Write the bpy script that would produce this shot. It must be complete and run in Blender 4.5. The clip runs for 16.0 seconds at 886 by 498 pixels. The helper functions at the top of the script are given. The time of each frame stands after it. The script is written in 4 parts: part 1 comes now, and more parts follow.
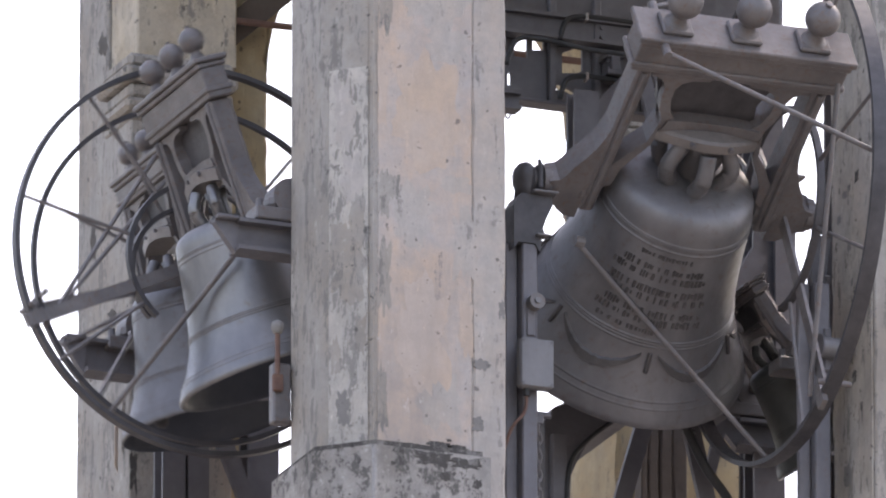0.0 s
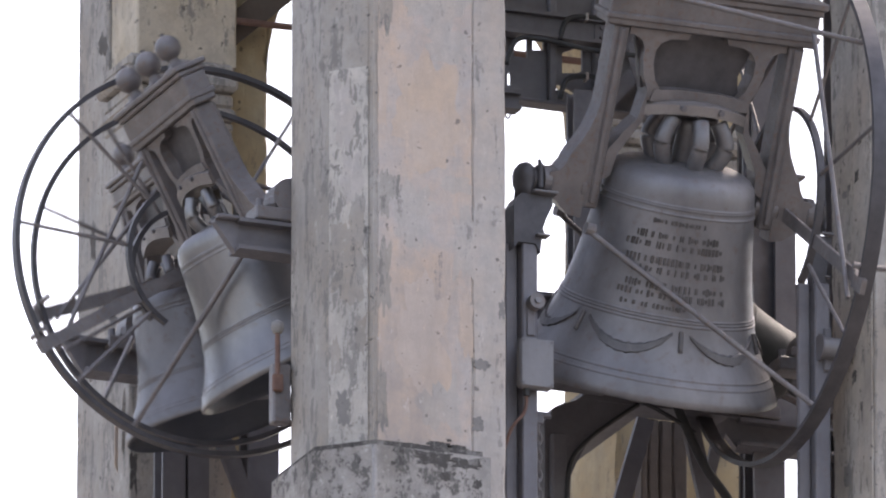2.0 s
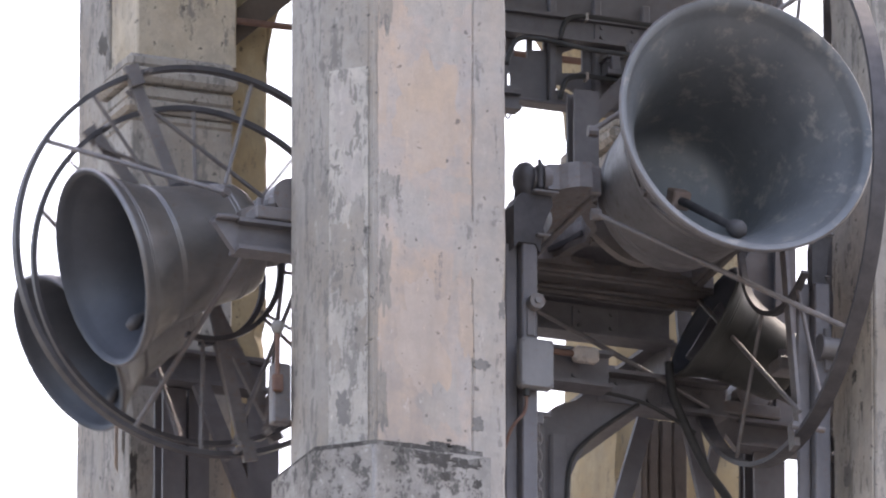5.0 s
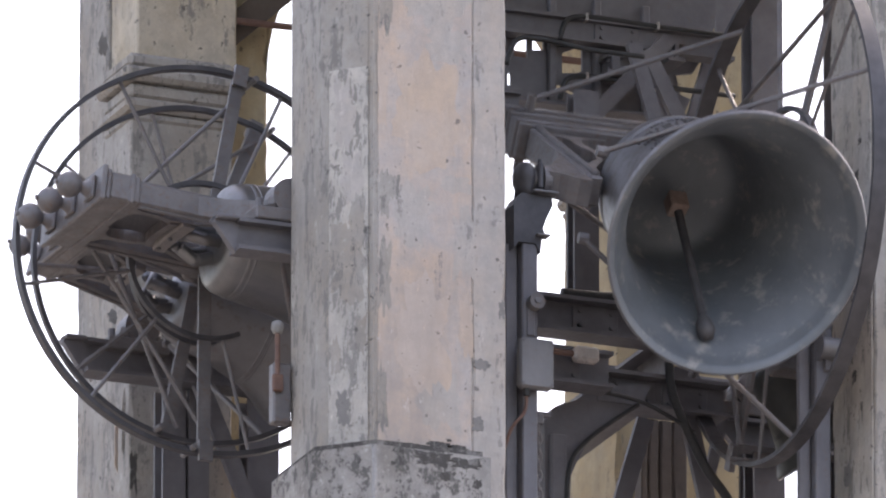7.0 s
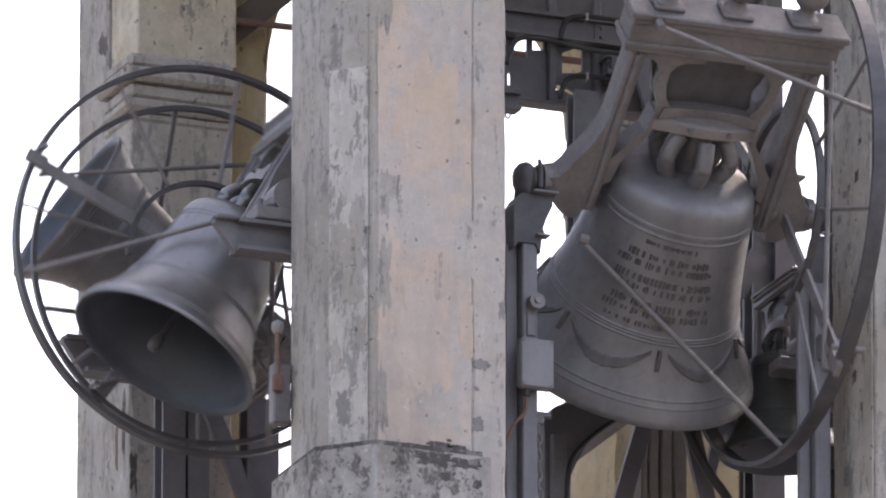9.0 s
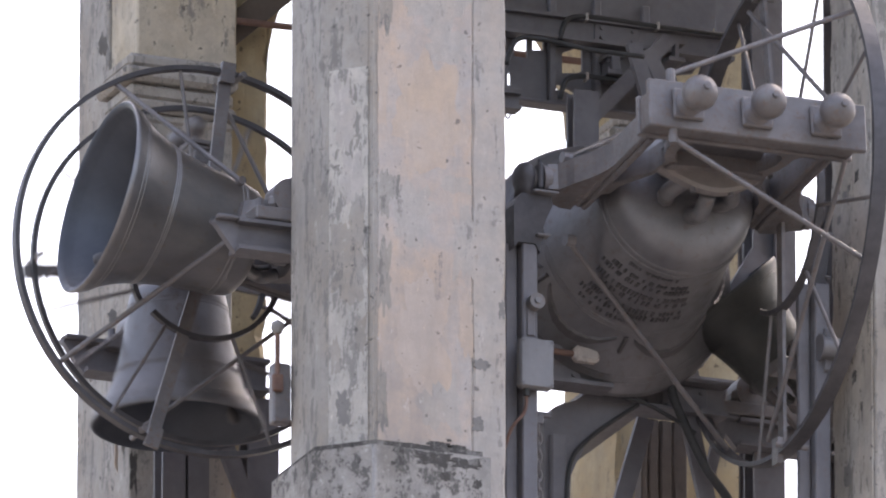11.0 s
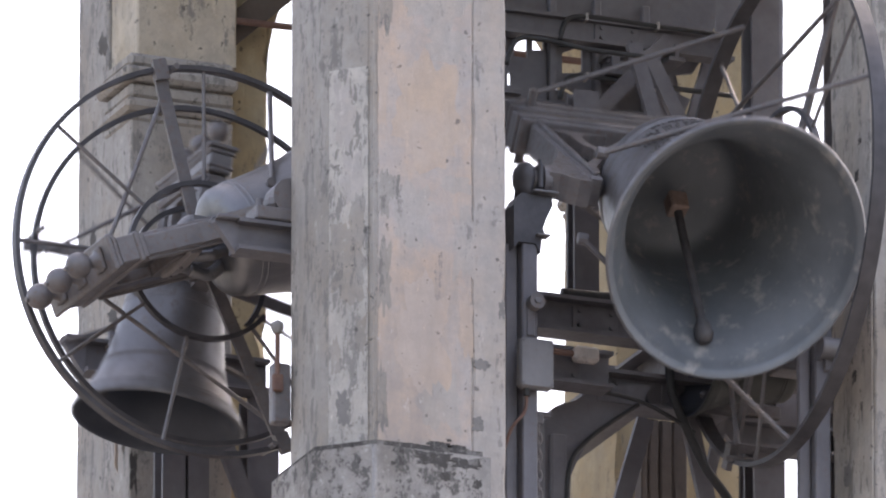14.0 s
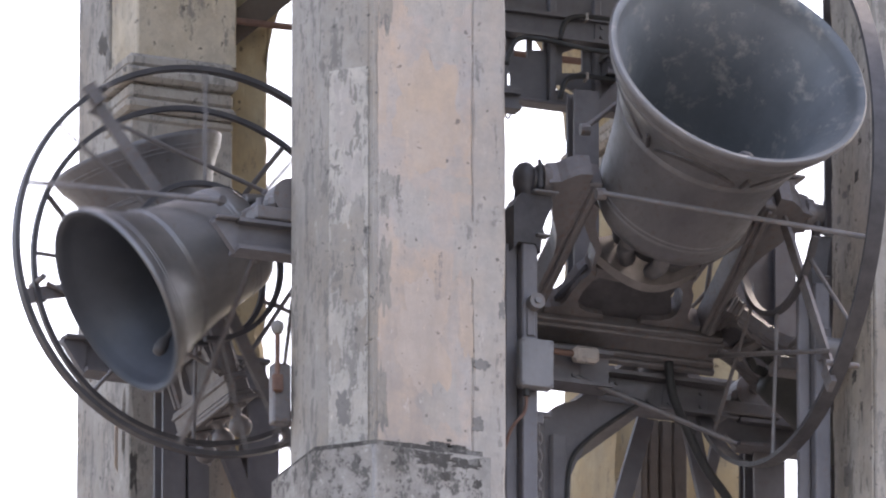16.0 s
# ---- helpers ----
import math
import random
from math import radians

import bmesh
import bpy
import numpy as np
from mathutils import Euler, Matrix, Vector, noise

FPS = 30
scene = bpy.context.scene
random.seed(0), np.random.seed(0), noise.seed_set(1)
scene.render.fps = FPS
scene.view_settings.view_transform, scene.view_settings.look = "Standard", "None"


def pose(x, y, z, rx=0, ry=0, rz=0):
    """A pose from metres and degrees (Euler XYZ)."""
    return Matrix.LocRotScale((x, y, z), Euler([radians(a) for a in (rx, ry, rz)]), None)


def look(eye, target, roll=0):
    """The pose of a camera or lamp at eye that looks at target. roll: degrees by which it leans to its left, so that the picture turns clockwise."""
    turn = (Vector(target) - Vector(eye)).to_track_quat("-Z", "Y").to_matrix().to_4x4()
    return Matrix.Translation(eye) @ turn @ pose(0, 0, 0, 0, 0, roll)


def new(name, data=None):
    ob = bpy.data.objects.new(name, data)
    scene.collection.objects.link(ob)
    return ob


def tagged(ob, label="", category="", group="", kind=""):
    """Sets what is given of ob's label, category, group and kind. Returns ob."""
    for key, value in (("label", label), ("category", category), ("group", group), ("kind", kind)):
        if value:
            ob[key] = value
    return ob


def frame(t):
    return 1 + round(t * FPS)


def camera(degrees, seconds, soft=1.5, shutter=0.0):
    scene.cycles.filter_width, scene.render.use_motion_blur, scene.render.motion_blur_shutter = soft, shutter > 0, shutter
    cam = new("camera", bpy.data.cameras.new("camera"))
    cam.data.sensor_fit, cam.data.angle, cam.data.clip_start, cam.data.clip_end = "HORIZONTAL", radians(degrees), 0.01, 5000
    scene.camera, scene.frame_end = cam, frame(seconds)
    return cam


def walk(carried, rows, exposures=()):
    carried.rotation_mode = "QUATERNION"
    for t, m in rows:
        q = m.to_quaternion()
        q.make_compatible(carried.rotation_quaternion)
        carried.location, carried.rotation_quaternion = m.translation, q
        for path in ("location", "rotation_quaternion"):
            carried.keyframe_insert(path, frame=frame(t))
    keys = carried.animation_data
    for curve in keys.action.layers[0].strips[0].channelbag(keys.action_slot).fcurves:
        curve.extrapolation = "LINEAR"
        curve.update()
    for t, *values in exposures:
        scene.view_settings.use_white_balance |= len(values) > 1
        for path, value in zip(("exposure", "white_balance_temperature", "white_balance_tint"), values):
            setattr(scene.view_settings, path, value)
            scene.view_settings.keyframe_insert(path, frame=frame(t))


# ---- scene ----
EL, AZ, DIST = radians(18.05), radians(21.91), 90.0
EYE = Vector((-DIST * math.cos(EL) * math.sin(AZ), -DIST * math.cos(EL) * math.cos(AZ), -DIST * math.sin(EL)))
cam = camera(2.495, 16.0, soft=2.1, shutter=0.5)
EXPOSURES = ((0.0, 1.39), (1.5, 1.37), (2.5, 1.25), (4.0, 1.56), (6.5, 1.47), (8.0, 1.36), (9.0, 1.35), (11.5, 1.47), (13.0, 1.25), (14.5, 1.48), (16.0, 1.50))
VIEW = look(EYE, (0, 0, 0))
walk(cam, [(0.0, VIEW), (16.0, VIEW)], tuple((t, stops, 6740, 18) for t, stops in EXPOSURES))

# ---- light: a bright, thinly overcast day ----
world = bpy.data.worlds.new("sky")
scene.world = world
world.use_nodes = True
wn, wl = world.node_tree.nodes, world.node_tree.links
wn.clear()
sky = wn.new("ShaderNodeTexSky")
sky.sky_type, sky.sun_disc, sky.sun_elevation, sky.sun_rotation = "NISHITA", False, radians(52), radians(55)
sky.dust_density, sky.air_density = 4.0, 1.2
sky_light = wn.new("ShaderNodeBackground")
sky_light.inputs[1].default_value = 0.15
cloud = wn.new("ShaderNodeBackground")
cloud.inputs[0].default_value, cloud.inputs[1].default_value = (1.0, 0.98, 0.95, 1), 0.16
both = wn.new("ShaderNodeAddShader")
wout = wn.new("ShaderNodeOutputWorld")
wl.new(sky.outputs[0], sky_light.inputs[0])
wl.new(sky_light.outputs[0], both.inputs[0])
wl.new(cloud.outputs[0], both.inputs[1])
wl.new(both.outputs[0], wout.inputs[0])
sun = new("sun", bpy.data.lights.new("sun", "SUN"))
sun.data.energy, sun.data.angle, sun.data.color = 0.9, radians(12), (1.0, 0.95, 0.88)
sun.matrix_world = look((30.3, 21.2, 47.3), (0, 0, 0))


# ---- materials ----
def material(name):
    m = bpy.data.materials.new(name)
    m.use_nodes = True
    n = m.node_tree.nodes
    return m, n, m.node_tree.links, n["Principled BSDF"]


def noise_of(n, l, scale, detail=6.0, rough=0.6, stretch=(1, 1, 1), coord="Object"):
    tc = n.new("ShaderNodeTexCoord")
    mp = n.new("ShaderNodeMapping")
    mp.inputs["Scale"].default_value = stretch
    tx = n.new("ShaderNodeTexNoise")
    tx.inputs["Scale"].default_value, tx.inputs["Detail"].default_value, tx.inputs["Roughness"].default_value = scale, detail, rough
    l.new(tc.outputs[coord], mp.inputs[0])
    l.new(mp.outputs[0], tx.inputs["Vector"])
    return tx.outputs["Fac"]


def ramp(n, l, fac, stops):
    r = n.new("ShaderNodeValToRGB")
    while len(r.color_ramp.elements) < len(stops):
        r.color_ramp.elements.new(0.5)
    for e, (p, c) in zip(r.color_ramp.elements, stops):
        e.position, e.color = p, (*c, 1) if len(c) == 3 else c
    l.new(fac, r.inputs[0])
    return r.outputs[0]


def mixed(n, l, fac, a, b):
    m = n.new("ShaderNodeMix")
    m.data_type = "RGBA"
    for key, v in ((0, fac), (6, a), (7, b)):
        if hasattr(v, "links"):
            l.new(v, m.inputs[key])
        else:
            m.inputs[key].default_value = v if key == 0 else (*v, 1)
    return m.outputs[2]


def bump(n, l, b, height, strength, distance=0.02):
    bp = n.new("ShaderNodeBump")
    bp.inputs["Strength"].default_value, bp.inputs["Distance"].default_value = strength, distance
    l.new(height, bp.inputs["Height"])
    l.new(bp.outputs[0], b.inputs["Normal"])


def plaster(name, light, dark, warm, warm_share, grime, streak=(5, 5, 1.2)):
    """Old lime plaster: two tones in broad patches, grey weathering that flakes downwards, mottling, small pits."""
    m, n, l, b = material(name)
    broad = noise_of(n, l, 2.6, 8, 0.65, (1, 1, 0.75))
    runs = noise_of(n, l, 2.6, 14, 0.78, streak)
    soot = noise_of(n, l, 1.1, 10, 0.7, (1.6, 1.6, 0.5))
    mottle = noise_of(n, l, 11, 10, 0.75)
    rough_edge = n.new("ShaderNodeMath")
    rough_edge.operation = "MULTIPLY_ADD"
    l.new(noise_of(n, l, 24, 8, 0.8), rough_edge.inputs[0])
    rough_edge.inputs[1].default_value = 0.42
    l.new(runs, rough_edge.inputs[2])
    shift = n.new("ShaderNodeMath")
    shift.inputs[1].default_value = -0.21
    l.new(rough_edge.outputs[0], shift.inputs[0])
    runs = shift.outputs[0]
    pits = noise_of(n, l, 21, 4, 0.55)
    base = mixed(n, l, ramp(n, l, broad, [(warm_share - 0.09, (0, 0, 0)), (warm_share + 0.1, (1, 1, 1))]), light, warm)
    mot = mixed(n, l, ramp(n, l, mottle, [(0.36, (0.55, 0.55, 0.55)), (0.62, (0, 0, 0))]), base, tuple(0.72 * a + 0.28 * c for a, c in zip(dark, light)))
    grey = mixed(n, l, ramp(n, l, soot, [(0.48, (0, 0, 0)), (0.70, (0.6, 0.6, 0.6))]), mot, dark)
    aged = mixed(n, l, ramp(n, l, runs, [(0.61 - grime, (0, 0, 0)), (0.645 - grime, (0.85, 0.85, 0.85))]), grey, dark)
    flecks = mixed(n, l, ramp(n, l, runs, [(0.33, (0.7, 0.7, 0.7)), (0.40, (0, 0, 0))]), aged, tuple(min(1, 1.25 * a) for a in light))
    spots = mixed(n, l, ramp(n, l, pits, [(0.66, (0, 0, 0)), (0.69, (0.85, 0.85, 0.85))]), flecks, tuple(0.6 * a for a in dark))
    l.new(spots, b.inputs["Base Color"])
    b.inputs["Roughness"].default_value = 0.93
    b.inputs["Specular IOR Level"].default_value = 0.2
    bump(n, l, b, runs, 0.6, 0.012)
    return m


def metal(name, low, high, rough, metallic, scale=9.0, stretch=(1, 1, 1), rust=None, rust_at=0.62, relief=0.25, fine_scale=7.0):
    m, n, l, b = material(name)
    big = noise_of(n, l, scale, 8, 0.65, stretch)
    fine = noise_of(n, l, scale * fine_scale, 6, 0.7)
    col = mixed(n, l, ramp(n, l, big, [(0.35, (0, 0, 0)), (0.68, (1, 1, 1))]), low, high)
    if rust:
        col = mixed(n, l, ramp(n, l, fine, [(rust_at - 0.1, (0, 0, 0)), (rust_at + 0.05, (0.8, 0.8, 0.8))]), col, rust)
    l.new(col, b.inputs["Base Color"])
    b.inputs["Metallic"].default_value = metallic
    l.new(ramp(n, l, fine, [(0.3, (rough - 0.08,) * 3), (0.7, (rough + 0.12,) * 3)]), b.inputs["Roughness"])
    bump(n, l, b, fine, relief, 0.004)
    return m


STONE = plaster("weathered_grey_plaster", (0.415, 0.39, 0.358), (0.215, 0.205, 0.192), (0.385, 0.335, 0.28), 0.53, 0.075)
PINK = plaster("pinkish_lime_plaster", (0.51, 0.475, 0.455), (0.29, 0.27, 0.262), (0.575, 0.45, 0.355), 0.48, 0.02)
WARM = plaster("peach_repair_plaster", (0.57, 0.45, 0.35), (0.36, 0.31, 0.28), (0.56, 0.48, 0.42), 0.5, -0.05)
LICHEN = plaster("lichen_stained_stone", (0.45, 0.425, 0.40), (0.11, 0.105, 0.10), (0.32, 0.295, 0.265), 0.5, 0.09, (5, 5, 3))
EDGE = plaster("pale_grey_skim_plaster", (0.50, 0.463, 0.43), (0.28, 0.262, 0.247), (0.52, 0.445, 0.38), 0.52, 0.03)
CRUST = plaster("black_lichen_crust", (0.25, 0.24, 0.23), (0.075, 0.07, 0.066), (0.22, 0.20, 0.18), 0.5, 0.16, (6, 6, 5))
BEIGE = plaster("beige_plaster", (0.58, 0.515, 0.41), (0.24, 0.22, 0.20), (0.42, 0.35, 0.25), 0.5, 0.04)
MORTAR = plaster("bare_grey_mortar", (0.28, 0.27, 0.26), (0.17, 0.163, 0.155), (0.26, 0.245, 0.23), 0.5, 0.05, (3, 3, 3))
PALE = plaster("pale_flaking_limewash", (0.57, 0.535, 0.485), (0.24, 0.228, 0.213), (0.47, 0.435, 0.39), 0.55, 0.10, (7, 7, 1.6))
OCHRE = plaster("ochre_plaster", (0.47, 0.40, 0.27), (0.26, 0.22, 0.16), (0.44, 0.34, 0.20), 0.5, 0.03)
DIRTY = plaster("sooty_grey_plaster", (0.53, 0.495, 0.45), (0.21, 0.20, 0.185), (0.50, 0.44, 0.37), 0.5, 0.06)
BRONZE = metal("patinated_bronze", (0.142, 0.139, 0.146), (0.228, 0.221, 0.227), 0.47, 0.52, 3.0, (1, 1, 0.5), (0.16, 0.125, 0.11), 0.66)
BRONZE_GOLD = metal("worn_brown_bronze", (0.168, 0.167, 0.176), (0.265, 0.255, 0.25), 0.38, 0.76, 3.0, (1, 1, 0.5), (0.22, 0.17, 0.125), 0.70)
INSIDE = metal("chalky_bronze_inside", (0.125, 0.138, 0.153), (0.195, 0.209, 0.226), 0.5, 0.25, 2.2, (1, 1, 0.7), (0.36, 0.345, 0.32), 0.64, 0.25, 4.2)
# inside of the smaller bells: shade and sky blue put into the base colour
SHADED_INSIDE = metal("shaded_blue_bronze_inside", (0.044, 0.05, 0.064), (0.074, 0.082, 0.10), 0.5, 0.25, 2.2, (1, 1, 0.7), (0.13, 0.125, 0.13), 0.72)
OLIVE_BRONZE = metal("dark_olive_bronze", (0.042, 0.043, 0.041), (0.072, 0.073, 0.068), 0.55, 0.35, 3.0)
STAPLE = metal("pale_rusted_iron", (0.22, 0.155, 0.13), (0.36, 0.28, 0.24), 0.75, 0.1, 14.0)
IRON = metal("dark_painted_iron", (0.128, 0.121, 0.124), (0.203, 0.188, 0.187), 0.48, 0.3, 6.0, (1, 1, 1), (0.17, 0.12, 0.095), 0.63)
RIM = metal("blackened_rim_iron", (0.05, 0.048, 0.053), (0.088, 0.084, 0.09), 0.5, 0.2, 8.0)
SADDLE = metal("worn_grey_iron", (0.18, 0.165, 0.16), (0.26, 0.235, 0.225), 0.5, 0.3, 8.0)
STEEL = metal("dull_galvanised_steel", (0.15, 0.147, 0.153), (0.215, 0.21, 0.216), 0.5, 0.35, 5.0, (1, 1, 0.4), (0.2, 0.16, 0.13), 0.70)
POST = metal("grey_channel_paint", (0.125, 0.123, 0.135), (0.185, 0.18, 0.195), 0.55, 0.25, 5.0, (1, 1, 0.4), (0.16, 0.12, 0.10), 0.68)
BEAM = metal("dark_girder_paint", (0.115, 0.11, 0.118), (0.18, 0.173, 0.184), 0.55, 0.15, 4.0, (1, 1, 1), (0.16, 0.115, 0.09), 0.71)
CLAPPER = metal("dark_clapper_iron", (0.06, 0.058, 0.062), (0.10, 0.095, 0.098), 0.6, 0.2, 9.0)
CABLE = metal("black_rubber", (0.02, 0.02, 0.02), (0.04, 0.04, 0.04), 0.6, 0.0, 8.0)
RUSTY = metal("rusty_brown_iron", (0.13, 0.075, 0.06), (0.20, 0.12, 0.09), 0.75, 0.1, 12.0)
TIMBER = metal("dark_brown_timber", (0.075, 0.06, 0.05), (0.12, 0.095, 0.078), 0.8, 0.0, 5.0, (1, 6, 1))
LETTER = metal("raised_letter_bronze", (0.088, 0.084, 0.085), (0.135, 0.127, 0.127), 0.5, 0.65, 12.0)
EARTH = plaster("paved_ground", (0.21, 0.20, 0.18), (0.13, 0.12, 0.11), (0.19, 0.17, 0.145), 0.5, 0.0)


# ---- mesh helpers ----
def part(name, bm, mat, parent=None, label="", smooth=False):
    me = bpy.data.meshes.new(name)
    bmesh.ops.recalc_face_normals(bm, faces=bm.faces)
    for f in bm.faces:
        f.smooth = smooth
    bm.to_mesh(me)
    bm.free()
    me.materials.append(mat)
    ob = new(name, me)
    if parent:
        ob.parent = parent
    if label:
        ob["label"] = label
    return ob


def empty(name, m, label, category, group=""):
    ob = new(name)
    ob.empty_display_size = 0.1
    ob.matrix_world = m
    return tagged(ob, label, category, group)


def box(x0, x1, y0, y1, z0, z1, bm=None, bevel=0.006):
    out = bm or bmesh.new()
    b = bmesh.new()
    bmesh.ops.create_cube(b, size=1)
    bmesh.ops.scale(b, vec=(x1 - x0, y1 - y0, z1 - z0), verts=b.verts)
    bmesh.ops.translate(b, vec=((x0 + x1) / 2, (y0 + y1) / 2, (z0 + z1) / 2), verts=b.verts)
    if bevel:
        bmesh.ops.bevel(b, geom=b.edges[:], offset=min(bevel, 0.3 * min(x1 - x0, y1 - y0, z1 - z0)), segments=1, affect="EDGES")
    return merged(out, b)


def merged(out, b):
    vs = [out.verts.new(v.co) for v in b.verts]
    b.verts.index_update()
    for f in b.faces:
        out.faces.new([vs[v.index] for v in f.verts])
    b.free()
    return out


def rod(p, q, r, bm=None, seg=10, flat=None):
    """A bar from p to q: round of radius r, or flat = (width, thickness, axis kept across the width)."""
    out = bm or bmesh.new()
    p, q = Vector(p), Vector(q)
    d = q - p
    rot = d.to_track_quat("Z", "Y").to_matrix()
    if flat:
        w, t, across = flat
        z = d.normalized()
        x = (Vector(across) - z * Vector(across).dot(z)).normalized()
        rot = Matrix((x, z.cross(x), z)).transposed()
        ring = [Vector((a * w / 2, b * t / 2, 0)) for a, b in ((-1, -1), (1, -1), (1, 1), (-1, 1))]
    else:
        ring = [Vector((r * math.cos(2 * math.pi * i / seg), r * math.sin(2 * math.pi * i / seg), 0)) for i in range(seg)]
    lo = [out.verts.new(p + rot @ v) for v in ring]
    hi = [out.verts.new(q + rot @ v) for v in ring]
    k = len(ring)
    for i in range(k):
        out.faces.new((lo[i], lo[(i + 1) % k], hi[(i + 1) % k], hi[i]))
    out.faces.new(lo[::-1])
    out.faces.new(hi)
    return out


def lathe(profile, seg=72, bm=None, at=(0, 0, 0)):
    """Turns (radius, height) pairs about the upright axis through at."""
    out = bm or bmesh.new()
    rings = []
    for r, z in profile:
        if r < 1e-6:
            rings.append([out.verts.new((at[0], at[1], at[2] + z))])
        else:
            rings.append([out.verts.new((at[0] + r * math.cos(2 * math.pi * i / seg), at[1] + r * math.sin(2 * math.pi * i / seg), at[2] + z)) for i in range(seg)])
    for a, b in zip(rings, rings[1:]):
        for i in range(seg):
            j = (i + 1) % seg
            if len(a) == 1 and len(b) > 1:
                out.faces.new((a[0], b[j], b[i]))
            elif len(b) == 1 and len(a) > 1:
                out.faces.new((a[i], a[j], b[0]))
            elif len(a) > 1:
                out.faces.new((a[i], a[j], b[j], b[i]))
    return out


def hoop(radius, x0, x1, thick, start=0.0, end=360.0, seg=120, bm=None):
    """A flat hoop about the local x axis, from x0 to x1, of radial thickness thick."""
    out = bm or bmesh.new()
    full = end - start >= 360
    rows = []
    for i in range(seg + (0 if full else 1)):
        a = radians(start + (end - start) * i / seg)
        rows.append([out.verts.new((x, r * math.sin(a), -r * math.cos(a))) for r, x in
                     ((radius, x0), (radius, x1), (radius - thick, x1), (radius - thick, x0))])
    k = len(rows)
    for i in range(k if full else k - 1):
        a, b = rows[i], rows[(i + 1) % k]
        for j in range(4):
            out.faces.new((a[j], a[(j + 1) % 4], b[(j + 1) % 4], b[j]))
    if not full:
        out.faces.new(rows[0][::-1])
        out.faces.new(rows[-1])
    return out


def sweep(points, r, bm=None, seg=8):
    """A round bar along a smooth line through the points."""
    out = bm or bmesh.new()
    pts = [Vector(p) for p in points]
    line = []
    for i in range(len(pts) - 1):
        a, b, c, d = pts[max(i - 1, 0)], pts[i], pts[i + 1], pts[min(i + 2, len(pts) - 1)]
        for k in range(6):
            t = k / 6
            line.append(0.5 * ((2 * b) + (c - a) * t + (2 * a - 5 * b + 4 * c - d) * t * t + (3 * b - a - 3 * c + d) * t ** 3))
    line.append(pts[-1])
    rings = []
    for i, p in enumerate(line):
        d = (line[min(i + 1, len(line) - 1)] - line[max(i - 1, 0)]).normalized()
        rot = d.to_track_quat("Z", "Y").to_matrix()
        rings.append([out.verts.new(p + rot @ Vector((r * math.cos(2 * math.pi * j / seg), r * math.sin(2 * math.pi * j / seg), 0))) for j in range(seg)])
    for a, b in zip(rings, rings[1:]):
        for j in range(seg):
            out.faces.new((a[j], a[(j + 1) % seg], b[(j + 1) % seg], b[j]))
    out.faces.new(rings[0][::-1])
    out.faces.new(rings[-1])
    return out


def prism(outline, z0, z1, bm=None):
    """An upright prism over a plan outline of (x, y) pairs."""
    out = bm or bmesh.new()
    lo = [out.verts.new((x, y, z0)) for x, y in outline]
    hi = [out.verts.new((x, y, z1)) for x, y in outline]
    k = len(lo)
    for i in range(k):
        out.faces.new((lo[i], lo[(i + 1) % k], hi[(i + 1) % k], hi[i]))
    out.faces.new(lo[::-1])
    out.faces.new(hi)
    return out


def girder(p, q, depth, width, up=(0, 0, 1), web=0.018):
    """An I section from p to q."""
    p, q, u = Vector(p), Vector(q), Vector(up)
    d = (q - p).normalized()
    side = d.cross(u).normalized()
    u = side.cross(d)
    a, h, k = width / 2, depth / 2, web / 2
    shape = [(-a, -h), (a, -h), (a, -h + web), (k, -h + web), (k, h - web), (a, h - web), (a, h), (-a, h), (-a, h - web), (-k, h - web), (-k, -h + web), (-a, -h + web)]
    bm = bmesh.new()
    ends = [[bm.verts.new(e + side * x + u * y) for x, y in shape] for e in (p, q)]
    for i in range(12):
        j = (i + 1) % 12
        bm.faces.new((ends[0][i], ends[0][j], ends[1][j], ends[1][i]))
    bm.faces.new(ends[0][::-1])
    bm.faces.new(ends[1])
    return bm


# ---- the tower ----
GROUND_Z = -29.5
ground = part("ground", box(-2500, 2500, -2500, 2500, GROUND_Z - 1, GROUND_Z, bevel=0), EARTH)
tagged(ground, "grey paved ground far below the belfry", "ground", kind="structure")


TOP, BOTTOM = 4.2, -1.75
SPRING = 1.70


def plate(outline, y0, y1):
    """A cast plate: an outline of (x, z) pairs drawn out from y0 to y1."""
    bm = prism([(x, z) for x, z in outline], y0, y1)
    for v in bm.verts:
        v.co = (v.co.x, v.co.z, v.co.y)
    return bm


def pier(name, label):
    ob = empty(name, pose(0, 0, 0), label, "pier", "belfry piers")
    ob["kind"] = "structure"
    return ob


